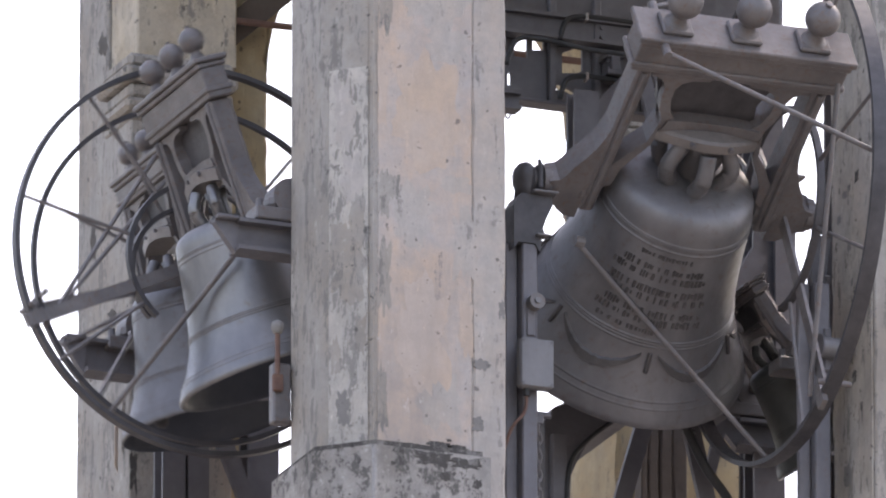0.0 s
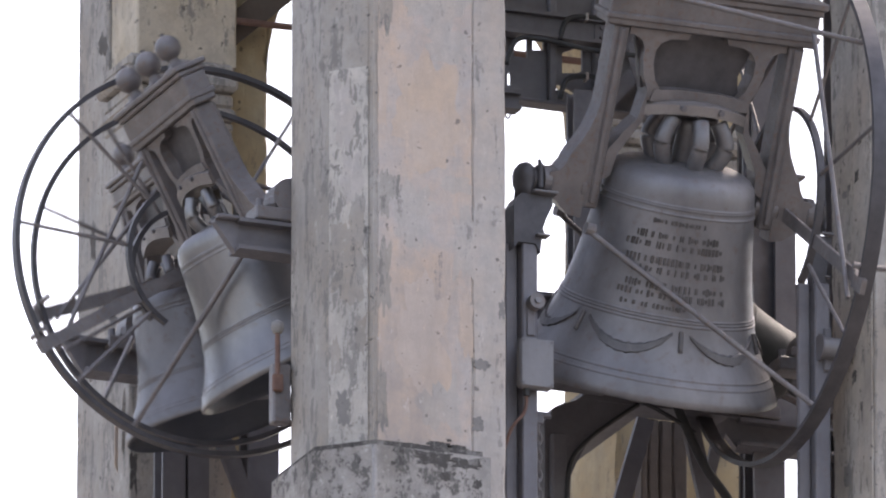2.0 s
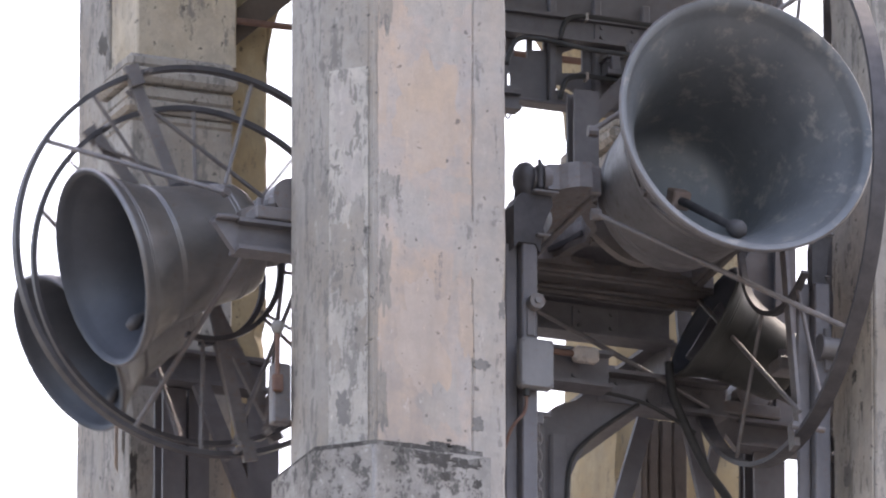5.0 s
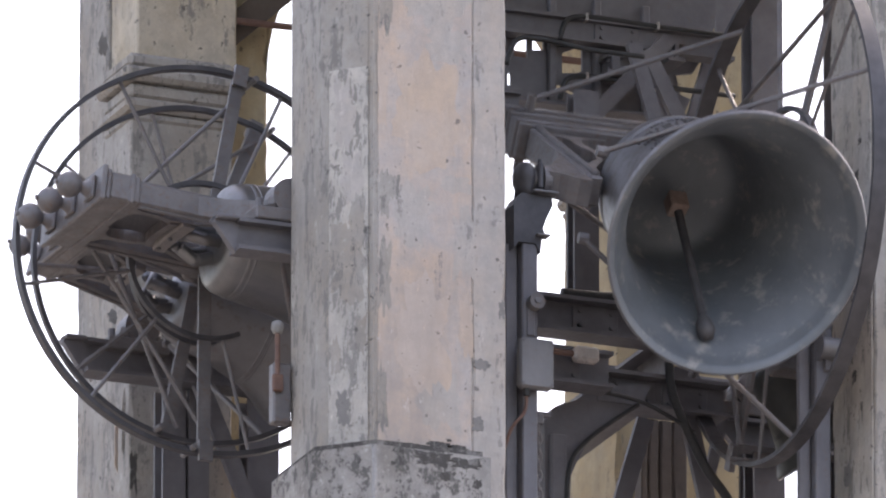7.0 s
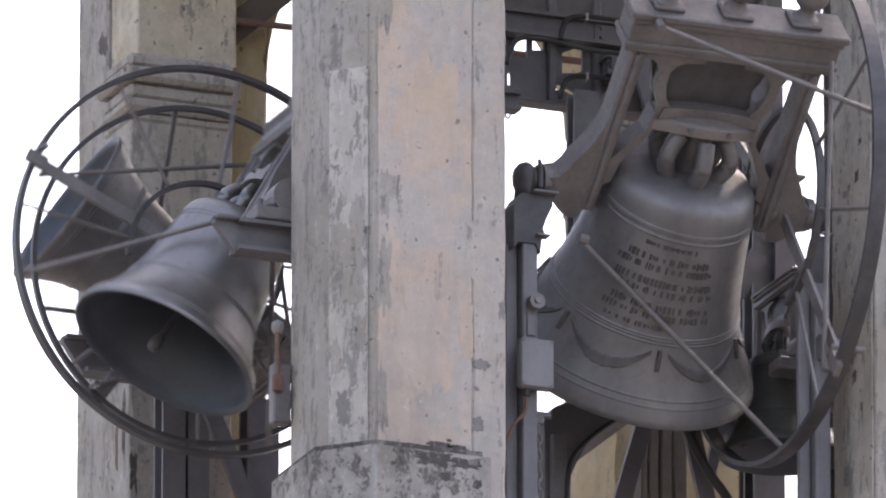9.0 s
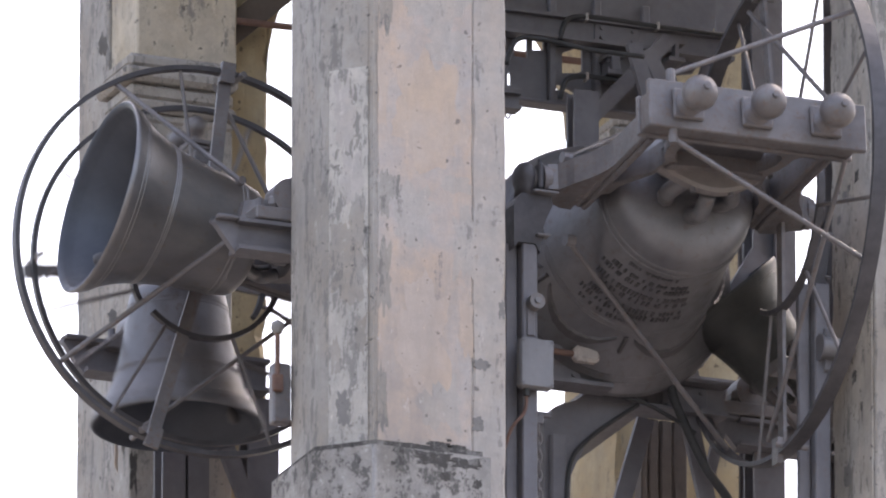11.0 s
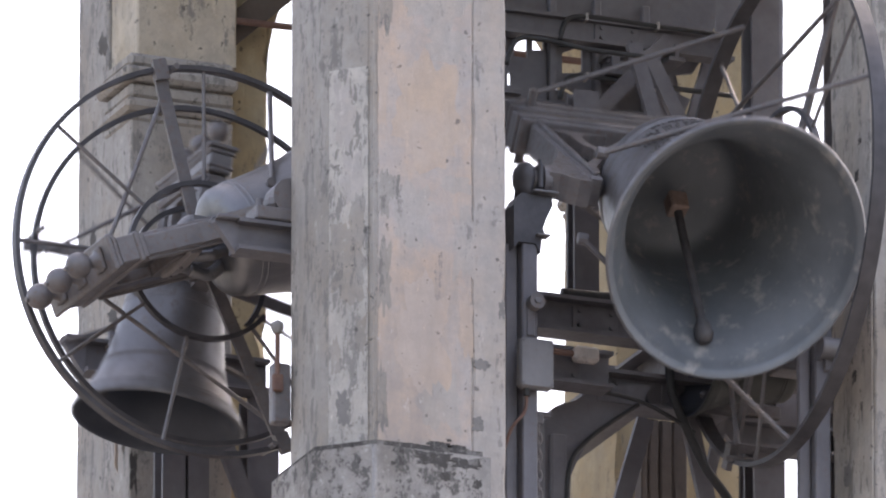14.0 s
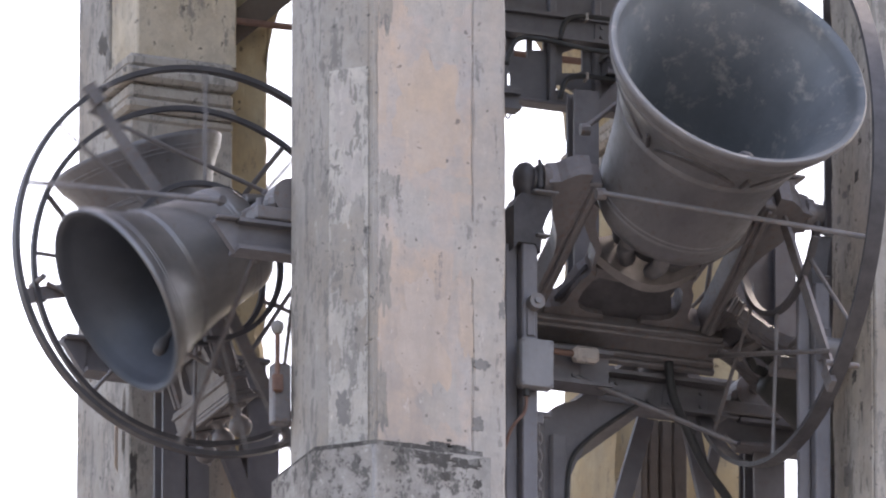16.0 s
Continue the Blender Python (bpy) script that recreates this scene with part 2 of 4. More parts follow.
def slab(x0, x1, y0, y1, z0, z1, nick=0.0):
    """An upright block whose arrises are worn by small nicks up to nick deep."""
    rows = max(2, int((z1 - z0) / 0.018)) if nick else 1
    bm, rng, rings = bmesh.new(), random.Random(int((x0 + 7 * y0) * 1000)), []
    for i in range(rows + 1):
        fresh = [nick * (0.25 * rng.random() + 0.75 * max(0, noise.noise((x0 * 9 + 3 * j, y0 * 5, (z0 + (z1 - z0) * i / rows) * 7)) * 2.2)) if nick else 0 for j in range(4)]
        c = [0.5 * (u + v) for u, v in zip(fresh, c)] if i else fresh
        pts = []
        for (x, y, sx, sy), k in zip(((x0, y0, 1, 1), (x1, y0, -1, 1), (x1, y1, -1, -1), (x0, y1, 1, -1)), c):
            e = 0.006 + k
            pair = [(x + sx * e, y), (x, y + sy * e)]
            pts += pair[::-1] if sx == sy else pair
        rings.append([bm.verts.new((x, y, z0 + (z1 - z0) * i / rows)) for x, y in pts])
    for a, b in zip(rings, rings[1:]):
        for j in range(8):
            bm.faces.new((a[j], a[(j + 1) % 8], b[(j + 1) % 8], b[j]))
    bm.faces.new(rings[0][::-1])
    bm.faces.new(rings[-1])
    return bm


def capital(owner, x0, x1, y0, y1, mat):
    """A moulded capital round a pier's plan, stepping out and in."""
    for name, z0, z1, out in (("necking", 1.47, 1.515, 0.008), ("lower_moulding", 1.515, 1.575, 0.035), ("fascia", 1.575, 1.655, 0.012),
                              ("upper_moulding", 1.655, 1.725, 0.05), ("abacus", 1.725, 1.795, 0.02)):
        part(name, box(x0 - out, x1 + out * 0.3, y0 - out, y1 + out * 0.3, z0, z1, bevel=0.02), mat, owner)


def arch_wall(name, centre, half, x0, x1, y0, y1, along, mat, spring=SPRING):
    """A wall over an opening with a round arch; along: 'x' or 'y', centre and half give the arch."""
    bm, k = bmesh.new(), 24
    lo, hi = (x0, x1) if along == "x" else (y0, y1)
    cols = [(lo, spring)] + [(centre - half * math.cos(math.pi * i / k), spring + half * math.sin(math.pi * i / k)) for i in range(k + 1)] + [(hi, spring)]
    sides = []
    for d in ((y0, y1) if along == "x" else (x0, x1)):
        f = lambda a, z: bm.verts.new((a, d, z) if along == "x" else (d, a, z))
        sides.append([(f(a, z), f(a, TOP)) for a, z in cols])
    for i in range(len(cols) - 1):
        for s in sides:
            if abs(cols[i][0] - cols[i + 1][0]) > 1e-6:
                bm.faces.new((s[i][0], s[i + 1][0], s[i + 1][1], s[i][1]))
        bm.faces.new((sides[0][i][0], sides[0][i + 1][0], sides[1][i + 1][0], sides[1][i][0]))
    ob = part(name, bm, mat)
    return tagged(ob, "plastered wall over a round belfry arch", "wall", kind="structure")


pier_a = pier("corner_pier", "octagonal plastered corner pier, grey and pinkish, with flaking limewash")
part("shaft", prism([(-0.329, 0.004), (0.292, 0.014), (0.298, 0.55), (-0.30, 0.60), (-0.505, 0.55), (-0.505, 0.18), (-0.489, 0.164)], BOTTOM, TOP), STONE, pier_a)
part("front_panel", slab(-0.312, 0.14, 0.001, 0.2, -0.95, TOP, 0.004), PINK, pier_a, "pinkish smooth plaster panel")
part("edge_strip", slab(0.142, 0.3035, 0.0055, 0.1, BOTTOM, TOP, 0.012), EDGE, pier_a, "pale grey plaster along the arris")
part("raised_strip", prism([(-0.484, 0.146), (-0.352, 0.014), (-0.345, 0.03), (-0.48, 0.166)], -0.95, 0.815), PALE, pier_a, "pale flaking limewashed strip")
part("upper_strip", prism([(-0.480, 0.150), (-0.350, 0.020), (-0.345, 0.03), (-0.48, 0.166)], 0.815, TOP), STONE, pier_a)
part("pedestal", prism([(-0.345, -0.055), (0.205, -0.055), (0.215, 0.0), (0.215, 0.3), (-0.3, 0.64), (-0.56, 0.64), (-0.56, 0.155)], BOTTOM, -0.96), LICHEN, pier_a, "stained projecting pedestal block")
part("pedestal_slope", prism([(-0.335, -0.045), (0.17, -0.045), (0.17, 0.2), (-0.3, 0.6), (-0.545, 0.6), (-0.545, 0.16)], -0.962, -0.935), CRUST, pier_a, "ledge under black lichen crust")



def loss(x0, x1, z0, z1, y, seed, proud=0.0012):
    """A ragged patch of plaster on the front face."""
    rng, pts = random.Random(seed), []
    for i in range(56):
        a = 2 * math.pi * i / 56
        c, d = math.cos(a), math.sin(a)
        k = max(abs(c), abs(d)) ** -0.75 * (0.80 + 0.42 * noise.noise((2.4 * c + 5 * seed, 2.4 * d, 0)) + rng.uniform(-0.08, 0.08))
        pts.append(((x0 + x1) / 2 + (x1 - x0) / 2 * c * k, (z0 + z1) / 2 + (z1 - z0) / 2 * d * k))
    return plate(pts, y - proud, y + 0.004)


# patches of bare grey coat on the slanting strip: along its width, height
for k, (a0, a1, z0, z1, mat) in enumerate(((-0.01, 0.19, -0.30, 0.13, STONE), (0.09, 0.19, -0.02, 0.24, STONE), (0.0, 0.06, -0.62, -0.42, STONE), (0.03, 0.10, -0.86, -0.66, MORTAR), (0.12, 0.18, -0.55, -0.33, STONE), (0.02, 0.13, 0.42, 0.80, EDGE), (0.05, 0.17, 0.16, 0.44, EDGE))):
    bm = loss(a0, a1, z0, z1, 0.0, 50 + k, 0.0012 + 0.0004 * (k % 3))
    for v in bm.verts:
        a = max(0.002, min(0.184, v.co.x))
        v.co = (-0.484 + 0.7071 * (a + v.co.y), 0.146 + 0.7071 * (v.co.y - a), v.co.z)
    part("plaster_patch", bm, mat, pier_a)
part("repair_patch", loss(-0.262, 0.132, 0.33, 0.93, 0.001, 4, 0.0008), WARM, pier_a, "peach-coloured repaired plaster")
part("lower_patch", loss(-0.25, 0.05, -0.72, -0.12, 0.001, 8, 0.0008), WARM, pier_a, "peach-coloured repaired plaster")
for x0, x1, z0, z1, y, seed in ((0.14, 0.235, -0.545, -0.485, 0.0055, 1), (0.14, 0.20, -0.83, -0.75, 0.0055, 2), (0.16, 0.175, 0.80, 0.84, 0.0055, 3), (0.265, 0.30, -0.30, -0.20, 0.0055, 6),
                                (-0.265, -0.20, 0.20, 0.33, 0.001, 11)):
    part("bare_patch", loss(x0, x1, z0, z1, y, seed), MORTAR if seed < 7 else STONE, pier_a)

# patches of other coats over the front panel
for x0, x1, z0, z1, mat, seed in ((-0.22, 0.16, 1.0, 1.5, EDGE, 31), (-0.1, 0.16, 0.86, 1.04, EDGE, 32), (-0.315, -0.23, 0.95, 1.4, STONE, 33), (-0.315, -0.265, 0.5, 0.9, WARM, 34), (-0.316, -0.25, 0.1, 0.36, STONE, 35), (-0.24, -0.03, -0.02, 0.30, EDGE, 36),
                                  (-0.316, -0.24, -0.35, 0.02, STONE, 37), (0.04, 0.16, -0.15, 0.22, EDGE, 38), (-0.12, 0.1, -0.86, -0.52, EDGE, 39), (-0.316, -0.26, -0.88, -0.55, STONE, 40), (0.07, 0.15, -0.5, -0.2, WARM, 41), (-0.02, 0.15, 0.26, 0.36, EDGE, 42)):
    part("plaster_patch", loss(x0, x1, z0, z1, 0.001, seed, 0.0004 + 0.0002 * (seed % 3)), mat, pier_a)
# black lichen crusts along the ledge, and the pedestal's rounded corner
for x, z, w, h, y, seed in ((-0.02, -0.91, 0.13, 0.035, 0.001, 21), (0.07, -0.915, 0.10, 0.03, 0.001, 22), (-0.14, -0.925, 0.12, 0.018, 0.001, 23), (0.03, -0.885, 0.03, 0.014, 0.001, 24), (-0.07, -1.0, 0.20, 0.075, -0.055, 25),
                            (0.09, -1.0, 0.17, 0.06, -0.055, 26), (0.0, -1.07, 0.09, 0.06, -0.055, 27), (-0.22, -1.02, 0.03, 0.12, -0.055, 28), (0.14, -1.09, 0.05, 0.05, -0.055, 29)):
    part("lichen_crust", loss(x - w / 2, x + w / 2, z - h / 2, z + h / 2, y, seed), CRUST, pier_a)
part("corner_roll", rod((-0.345, -0.05, BOTTOM), (-0.345, -0.05, -0.965), 0.012, seg=12), LICHEN, pier_a, smooth=True)

BX, BY = -0.35, 2.95
pier_b = pier("side_pier", "grey plastered far pier with moulded capital and ochre inner side")
part("shaft", slab(BX, BX + 0.50, BY, BY + 0.36, BOTTOM, 1.47, 0.012), STONE, pier_b)
part("upper_shaft", slab(BX + 0.04, BX + 0.53, BY + 0.03, BY + 0.36, 1.795, TOP, 0.01), BEIGE, pier_b, "beige plaster above the capital")
part("rear_shaft", slab(BX + 0.02, BX + 0.5, BY + 0.362, BY + 0.73, BOTTOM, TOP, 0.012), STONE, pier_b)
part("inner_shaft", slab(BX + 0.503, BX + 0.75, BY + 0.2, BY + 0.65, BOTTOM, TOP, 0.055), OCHRE, pier_b, "ochre plastered inner side with flaking edge")
capital(pier_b, BX, BX + 0.5, BY, BY + 0.33, STONE)

pier_c = pier("front_pier", "grey plastered pier with pitted inner side")
part("shaft", slab(2.075, 2.7, 0.0, 0.47, BOTTOM, TOP, 0.012), STONE, pier_c)
part("reveal", slab(2.064, 2.074, 0.012, 0.45, BOTTOM, TOP, 0.003), DIRTY, pier_c, "sooty pitted inner reveal")
part("inner_pilaster", slab(2.12, 2.7, 0.473, 0.60, BOTTOM, TOP, 0.04), DIRTY, pier_c)

pier_d = pier("back_pier", "ochre plastered back pier with moulded capital and flaking edges")
part("shaft", slab(2.05, 2.85, 2.95, 3.6, BOTTOM, 1.47, 0.03), OCHRE, pier_d)
part("upper_shaft", slab(2.08, 2.85, 2.98, 3.6, 1.795, TOP, 0.03), OCHRE, pier_d)
capital(pier_d, 2.05, 2.85, 2.95, 3.6, STONE)

# flaked spots on the reveal and on the far pier
for k, (y, z, w, h) in enumerate(((0.169, 0.645, 0.05, 0.06), (0.306, 0.599, 0.07, 0.04), (0.258, 0.337, 0.05, 0.05), (0.210, -0.288, 0.06, 0.07), (0.297, -0.108, 0.04, 0.05), (0.294, -0.723, 0.10, 0.12), (0.128, 0.798, 0.04, 0.03), (0.228, 0.163, 0.03, 0.04), (0.372, 0.499, 0.05, 0.05), (0.129, -0.449, 0.03, 0.05))):
    bm = loss(y - w / 2, y + w / 2, z - h / 2, z + h / 2, 0.0, 60 + k)
    for v in bm.verts:
        v.co = (2.064 + v.co.y, v.co.x, v.co.z)
    part("flaked_spot", bm, MORTAR if k % 3 else CRUST, pier_c)
for k, (x, z, w, h, mat) in enumerate(((-0.378, 0.025, 0.022, 0.34, PALE), (-0.330, -0.212, 0.045, 0.22, CRUST), (-0.413, -0.101, 0.020, 0.26, WARM), (-0.541, 0.234, 0.030, 0.10, EDGE), (-0.489, 1.813, 0.050, 0.12, MORTAR), (-0.531, 0.857, 0.030, 0.20, MORTAR), (-0.433, 0.517, 0.050, 0.08, MORTAR), (-0.354, 0.257, 0.030, 0.10, MORTAR))):
    part("flaked_spot", loss(x - w / 2, x + w / 2, z - h / 2, z + h / 2, BY, 80 + k), mat, pier_b)

arch_wall("wall_front", 1.176, 0.873, 0.303, 2.062, 0.02, 0.46, "x", OCHRE)
arch_wall("wall_back", 1.225, 0.825, 0.40, 2.05, 3.16, 3.58, "x", OCHRE, 1.86)
arch_wall("wall_side", 1.75, 1.20, -0.45, 0.0, 0.55, 2.95, "y", BEIGE, 2.9)
arch_wall("wall_far_side", 1.785, 1.165, 2.2, 2.65, 0.62, 2.95, "y", OCHRE)

floor = part("floor", box(-0.5, 2.8, 0.0, 3.6, BOTTOM - 0.3, BOTTOM, bevel=0), BEAM)
tagged(floor, "dark boarded belfry floor", "floor", kind="structure")
ceiling = part("ceiling", box(-0.6, 2.85, -0.05, 3.65, TOP, TOP + 0.3, bevel=0), OCHRE)
tagged(ceiling, "plastered vault over the belfry", "ceiling", kind="structure")
tower = part("tower_wall", box(-0.6, 2.85, -0.05, 3.65, GROUND_Z, BOTTOM - 0.3, bevel=0), STONE)
tagged(tower, "plastered square shaft of the bell tower", "wall", kind="structure")


# ---- the bells ----
PROFILE = ((0.985, 0.0), (1.0, 0.015), (0.985, 0.06), (0.95, 0.13), (0.945, 0.14), (0.90, 0.2), (0.84, 0.30), (0.785, 0.41), (0.74, 0.52), (0.70, 0.66),
           (0.665, 0.82), (0.637, 0.97), (0.615, 1.12), (0.598, 1.25), (0.58, 1.38), (0.567, 1.47), (0.55, 1.54), (0.515, 1.59), (0.45, 1.625), (0.36, 1.64), (0.0, 1.67))
BANDS = (0.145, 0.19, 0.56, 0.585, 0.605, 1.34, 1.385, 1.40)


def radius_at(h):
    for (r0, h0), (r1, h1) in zip(PROFILE[1:], PROFILE[2:]):
        if h0 <= h <= h1:
            return r0 + (r1 - r0) * (h - h0) / (h1 - h0)


def turned_boss(s, e):
    """The stepped round boss between the headstock's foot and its bearing, along the axle."""
    bm = lathe([(0, 0.70 * s), (0.112 * s, 0.70 * s), (0.112 * s, 0.77 * s), (0.096 * s, 0.79 * s), (0.096 * s, 1.0 * s), (0.118 * s, 1.015 * s), (0.118 * s, 1.07 * s), (0, 1.075 * s)], 24)
    for v in bm.verts:
        v.co = (e * v.co.z, v.co.x, v.co.y)
    return bm


def saddle_plate(s, bow):
    """The crown saddle: arched along the axle and bowed out to both sides over the crown."""
    bm, cols, thick = bmesh.new(), [], 0.075 if bow > 0.1 else 0.12
    for i in range(17):
        x = -0.42 + 0.84 * i / 16
        out = (0.06 if bow > 0.1 else 0.12) + bow * math.cos(math.pi * x / 0.88)
        z = 0.735 - 0.42 * x * x
        cols.append([bm.verts.new((x * s, y * s, h * s)) for y, h in ((-out, z - thick), (out, z - thick), (out, z), (out - 0.03, z + 0.012), (-out + 0.03, z + 0.012), (-out, z))])
    for a, b in zip(cols, cols[1:]):
        for j in range(6):
            bm.faces.new((a[j], a[(j + 1) % 6], b[(j + 1) % 6], b[j]))
    bm.faces.new(cols[0][::-1])
    bm.faces.new(cols[-1])
    return bm


def swinging_bell(name, label, m, s, drop, side, wheel_u, wheel_r, bronze, rim_w=0.03, lift=1.15, hang=(0.0, 0.0), braced=True, bow=0.07, knobs=True):
    """A bell of mouth radius s on its iron headstock, with its wheel. The axle is local x, the bell hangs to -z; drop: axle to mouth;
    hang: how far the bell sits off the axle's centre line; bow: the saddle's bulge over the crown; knobs: balls on the beam; braced: rods from the beam to the wheel; side: +1 where the outside of the tower is local +y, -1 where it is -y. wheel_u: the wheel's place on the axle."""
    top = empty(name, m, label, "bell", "church bells")
    w = 1 if wheel_u > 0 else -1
    outer = [(r * s, h * s - drop) for r, h in PROFILE]
    skin = [(max(r - 0.06 + 0.015 * h, 0) * s, h * s * 0.955 - drop) for r, h in PROFILE[1:-2]] + [(0, 1.57 * s - drop)]
    bell = part("bell_body", lathe(outer), bronze, top, smooth=True)
    # smaller bells take the inside colour that already holds shade and sky tint
    part("inner_surface", lathe([(0.985 * s, -drop)] + skin), INSIDE if s > 0.5 else SHADED_INSIDE, bell, "dark inner wall with chalky stains" if s > 0.5 else "inner wall with shade and bluish sky tint in its colour", smooth=True)
    for h in BANDS:
        r, o = radius_at(h) * s, (0.004 if h < 0.3 else 0.0065) * s
        part("moulding_ring", lathe([(r - 0.004 * s, h * s - 0.014 * s - drop), (r + o, h * s - 0.006 * s - drop), (r + o, h * s + 0.006 * s - drop), (r - 0.006 * s, h * s + 0.014 * s - drop)]), bronze, bell, smooth=True)
    # crown loops
    crown_z = 1.645 * s - drop
    for i in range(6):
        a = 2 * math.pi * (i + 0.5) / 6
        c, d = math.cos(a), math.sin(a)
        part("crown_loop", sweep([(0.19 * s * c, 0.19 * s * d, crown_z - 0.03), (0.27 * s * c, 0.27 * s * d, crown_z + 0.1 * s), (0.28 * s * c, 0.28 * s * d, crown_z + 0.2 * s), (0.20 * s * c, 0.20 * s * d, crown_z + 0.34 * s)], 0.066 * s), bronze, bell, smooth=True)
    part("crown_post", lathe([(0.1 * s, -0.02), (0.09 * s, 0.2 * s), (0.12 * s, 0.33 * s), (0, 0.34 * s)], 20, at=(0, 0, crown_z)), bronze, bell, smooth=True)
    bell.location = (0, hang[0], hang[1])
    # headstock; up is how far the beam stands above its usual height
    up = (lift - 1) * 1.2
    head = part("headstock", box(-0.82 * s, 0.82 * s, -0.135 * s, 0.135 * s, (1.17 + up * 0.4) * s, (1.31 + up) * s), IRON, top)
    part("lower_moulding", box(-0.84 * s, 0.84 * s, -0.155 * s, 0.155 * s, (1.20 + up * 0.5) * s, (1.23 + up * 0.6) * s), IRON, head)
    part("moulding", box(-0.83 * s, 0.83 * s, -0.16 * s, 0.16 * s, (1.31 + up) * s, (1.365 + up) * s), IRON, head)
    part("top_plate", box(-0.86 * s, 0.85 * s, -0.185 * s, 0.185 * s, (1.365 + up) * s, (1.42 + up) * s), IRON, head)
    for u in (-0.56, -0.02, 0.52) if knobs else ():
        knob = part("knob_plinth", box((u - 0.12) * s, (u + 0.12) * s, -0.115 * s, 0.115 * s, (1.42 + up) * s, (1.46 + up) * s, bevel=0.012), IRON, head)
        part("ball", lathe([(0.10 * s, 0), (0.075 * s, 0.02 * s), (0.055 * s, 0.07 * s)] + [(0.132 * s * math.sin(a), 0.20 * s - 0.132 * s * math.cos(a)) for a in np.linspace(0.45, math.pi, 12)], 24, at=(u * s, 0, (1.46 + up) * s)), IRON, knob, smooth=True)
        part("bolt", lathe([(0.028 * s, 0), (0.028 * s, 0.03 * s), (0, 0.032 * s)], 8, at=(u * s, 0, (1.785 + up) * s)), IRON, knob)
    for e in (-1, 1):
        u = 0.69 * e
        arm = part("side_arm", box((u - 0.058) * s, (u + 0.058) * s, -0.115 * s, 0.115 * s, -0.14 * s, (1.17 + up * 0.4) * s, bevel=0.01), IRON, head)
        part("arm_rib", box((u - 0.022) * s, (u + 0.022) * s, -0.145 * s, 0.145 * s, -0.1 * s, (1.15 + up * 0.4) * s), IRON, arm)
        foot = [(0.745, 0.66), (0.765, 0.54), (0.80, 0.43), (0.85, 0.33), (0.90, 0.25), (0.93, 0.17), (0.97, 0.11), (1.04, 0.09), (1.04, -0.09), (0.96, -0.11), (0.91, -0.16), (0.84, -0.21), (0.745, -0.22)]
        part("flared_foot", plate([(x * e * s, z * s) for x, z in foot], -0.1 * s, 0.1 * s), IRON, arm)
        part("boss", turned_boss(s, e), IRON, arm, smooth=False)
        part("trunnion", rod(((u + 0.3 * e) * s, 0, 0), ((u + 0.47 * e) * s, 0, 0), 0.085 * s, seg=20), IRON, arm, smooth=True)
        inner = [(0.63, 0.08), (0.63, 0.30), (0.52, 0.46), (0.44, 0.56), (0.41, 0.74), (0.39, 0.66), (0.40, 0.54), (0.47, 0.42), (0.55, 0.27), (0.57, 0.12)]
        part("bracket", plate([(x * e * s, z * s) for x, z in inner], -0.09 * s, 0.09 * s), IRON, arm)
        post = [(0.62, 1.16 + up * 0.4), (0.62, 1.11 + up * 0.4), (0.57, 1.105 + up * 0.4), (0.51, 1.07 + up * 0.4), (0.48, 1.01 + up * 0.4), (0.475, 0.95 + up * 0.2), (0.45, 0.87), (0.41, 0.80), (0.40, 0.70), (0.30, 0.72), (0.31, 0.80), (0.36, 0.86), (0.395, 0.94 + up * 0.2), (0.395, 1.01 + up * 0.4), (0.36, 1.07 + up * 0.4), (0.29, 1.105 + up * 0.4), (0.16, 1.115 + up * 0.4), (0.14, 1.16 + up * 0.4)]
        part("post", plate([(x * e * s, z * s) for x, z in post], -0.09 * s, 0.09 * s), IRON, arm)
    part("lintel", plate([(-0.38 * s, 0.70 * s), (-0.36 * s, 0.79 * s), (-0.2 * s, 0.81 * s), (0, 0.815 * s), (0.2 * s, 0.81 * s), (0.36 * s, 0.79 * s), (0.38 * s, 0.70 * s), (0.2 * s, 0.725 * s), (0, 0.74 * s), (-0.2 * s, 0.725 * s)], -0.11 * s, 0.11 * s), IRON, head)
    # added sheet in near-black iron, standing in for the shade in the headstock's openings
    part("web", plate([(x * s, z * s) for x, z in ((-0.43, 0.78), (-0.47, 0.95), (-0.53, 1.10), (-0.56, 1.18 + up * 0.4), (0.40, 1.18 + up * 0.4), (0.36, 1.08), (0.31, 0.95), (0.34, 0.78))], -0.02 * s * side - 0.02 * s, -0.02 * s * side + 0.02 * s), RIM, head, "added dark sheet for the shade between the open posts")
    sad = part("saddle", saddle_plate(s, bow), SADDLE, head, "lighter iron saddle over the crown")
    for u in (-0.16, 0.14):
        part("bolt_head", rod((u * s, (bow + 0.02) * s * side, 0.70 * s), (u * s, (bow + 0.062 if bow > 0.1 else bow + 0.135) * s * side, 0.70 * s), 0.022 * s, seg=8), BEAM, sad)
    # clapper on its hinge
    clap = part("clapper", rod((0, 0, 0), (0, 0, -drop - 0.02 * s), 0.032 * s, seg=12), CLAPPER, top)
    part("staple", box(-0.07 * s, 0.07 * s, -0.07 * s, 0.07 * s, 1.20 * s - drop, 1.36 * s - drop, bevel=0.008), STAPLE, clap, "pale rusty clapper staple")
    part("clapper_ball", lathe([(0.0, -0.12 * s), (0.05 * s, -0.10 * s), (0.07 * s, -0.04 * s), (0.06 * s, 0.04 * s), (0.032 * s, 0.1 * s)], 20, at=(0, 0, -drop + 0.06 * s)), CLAPPER, clap, smooth=True)
    if not wheel_r:
        return top, clap, bell
    # wheel
    wheel = part("wheel_rim", hoop(wheel_r, wheel_u - rim_w, wheel_u + rim_w, 0.022), RIM, top)
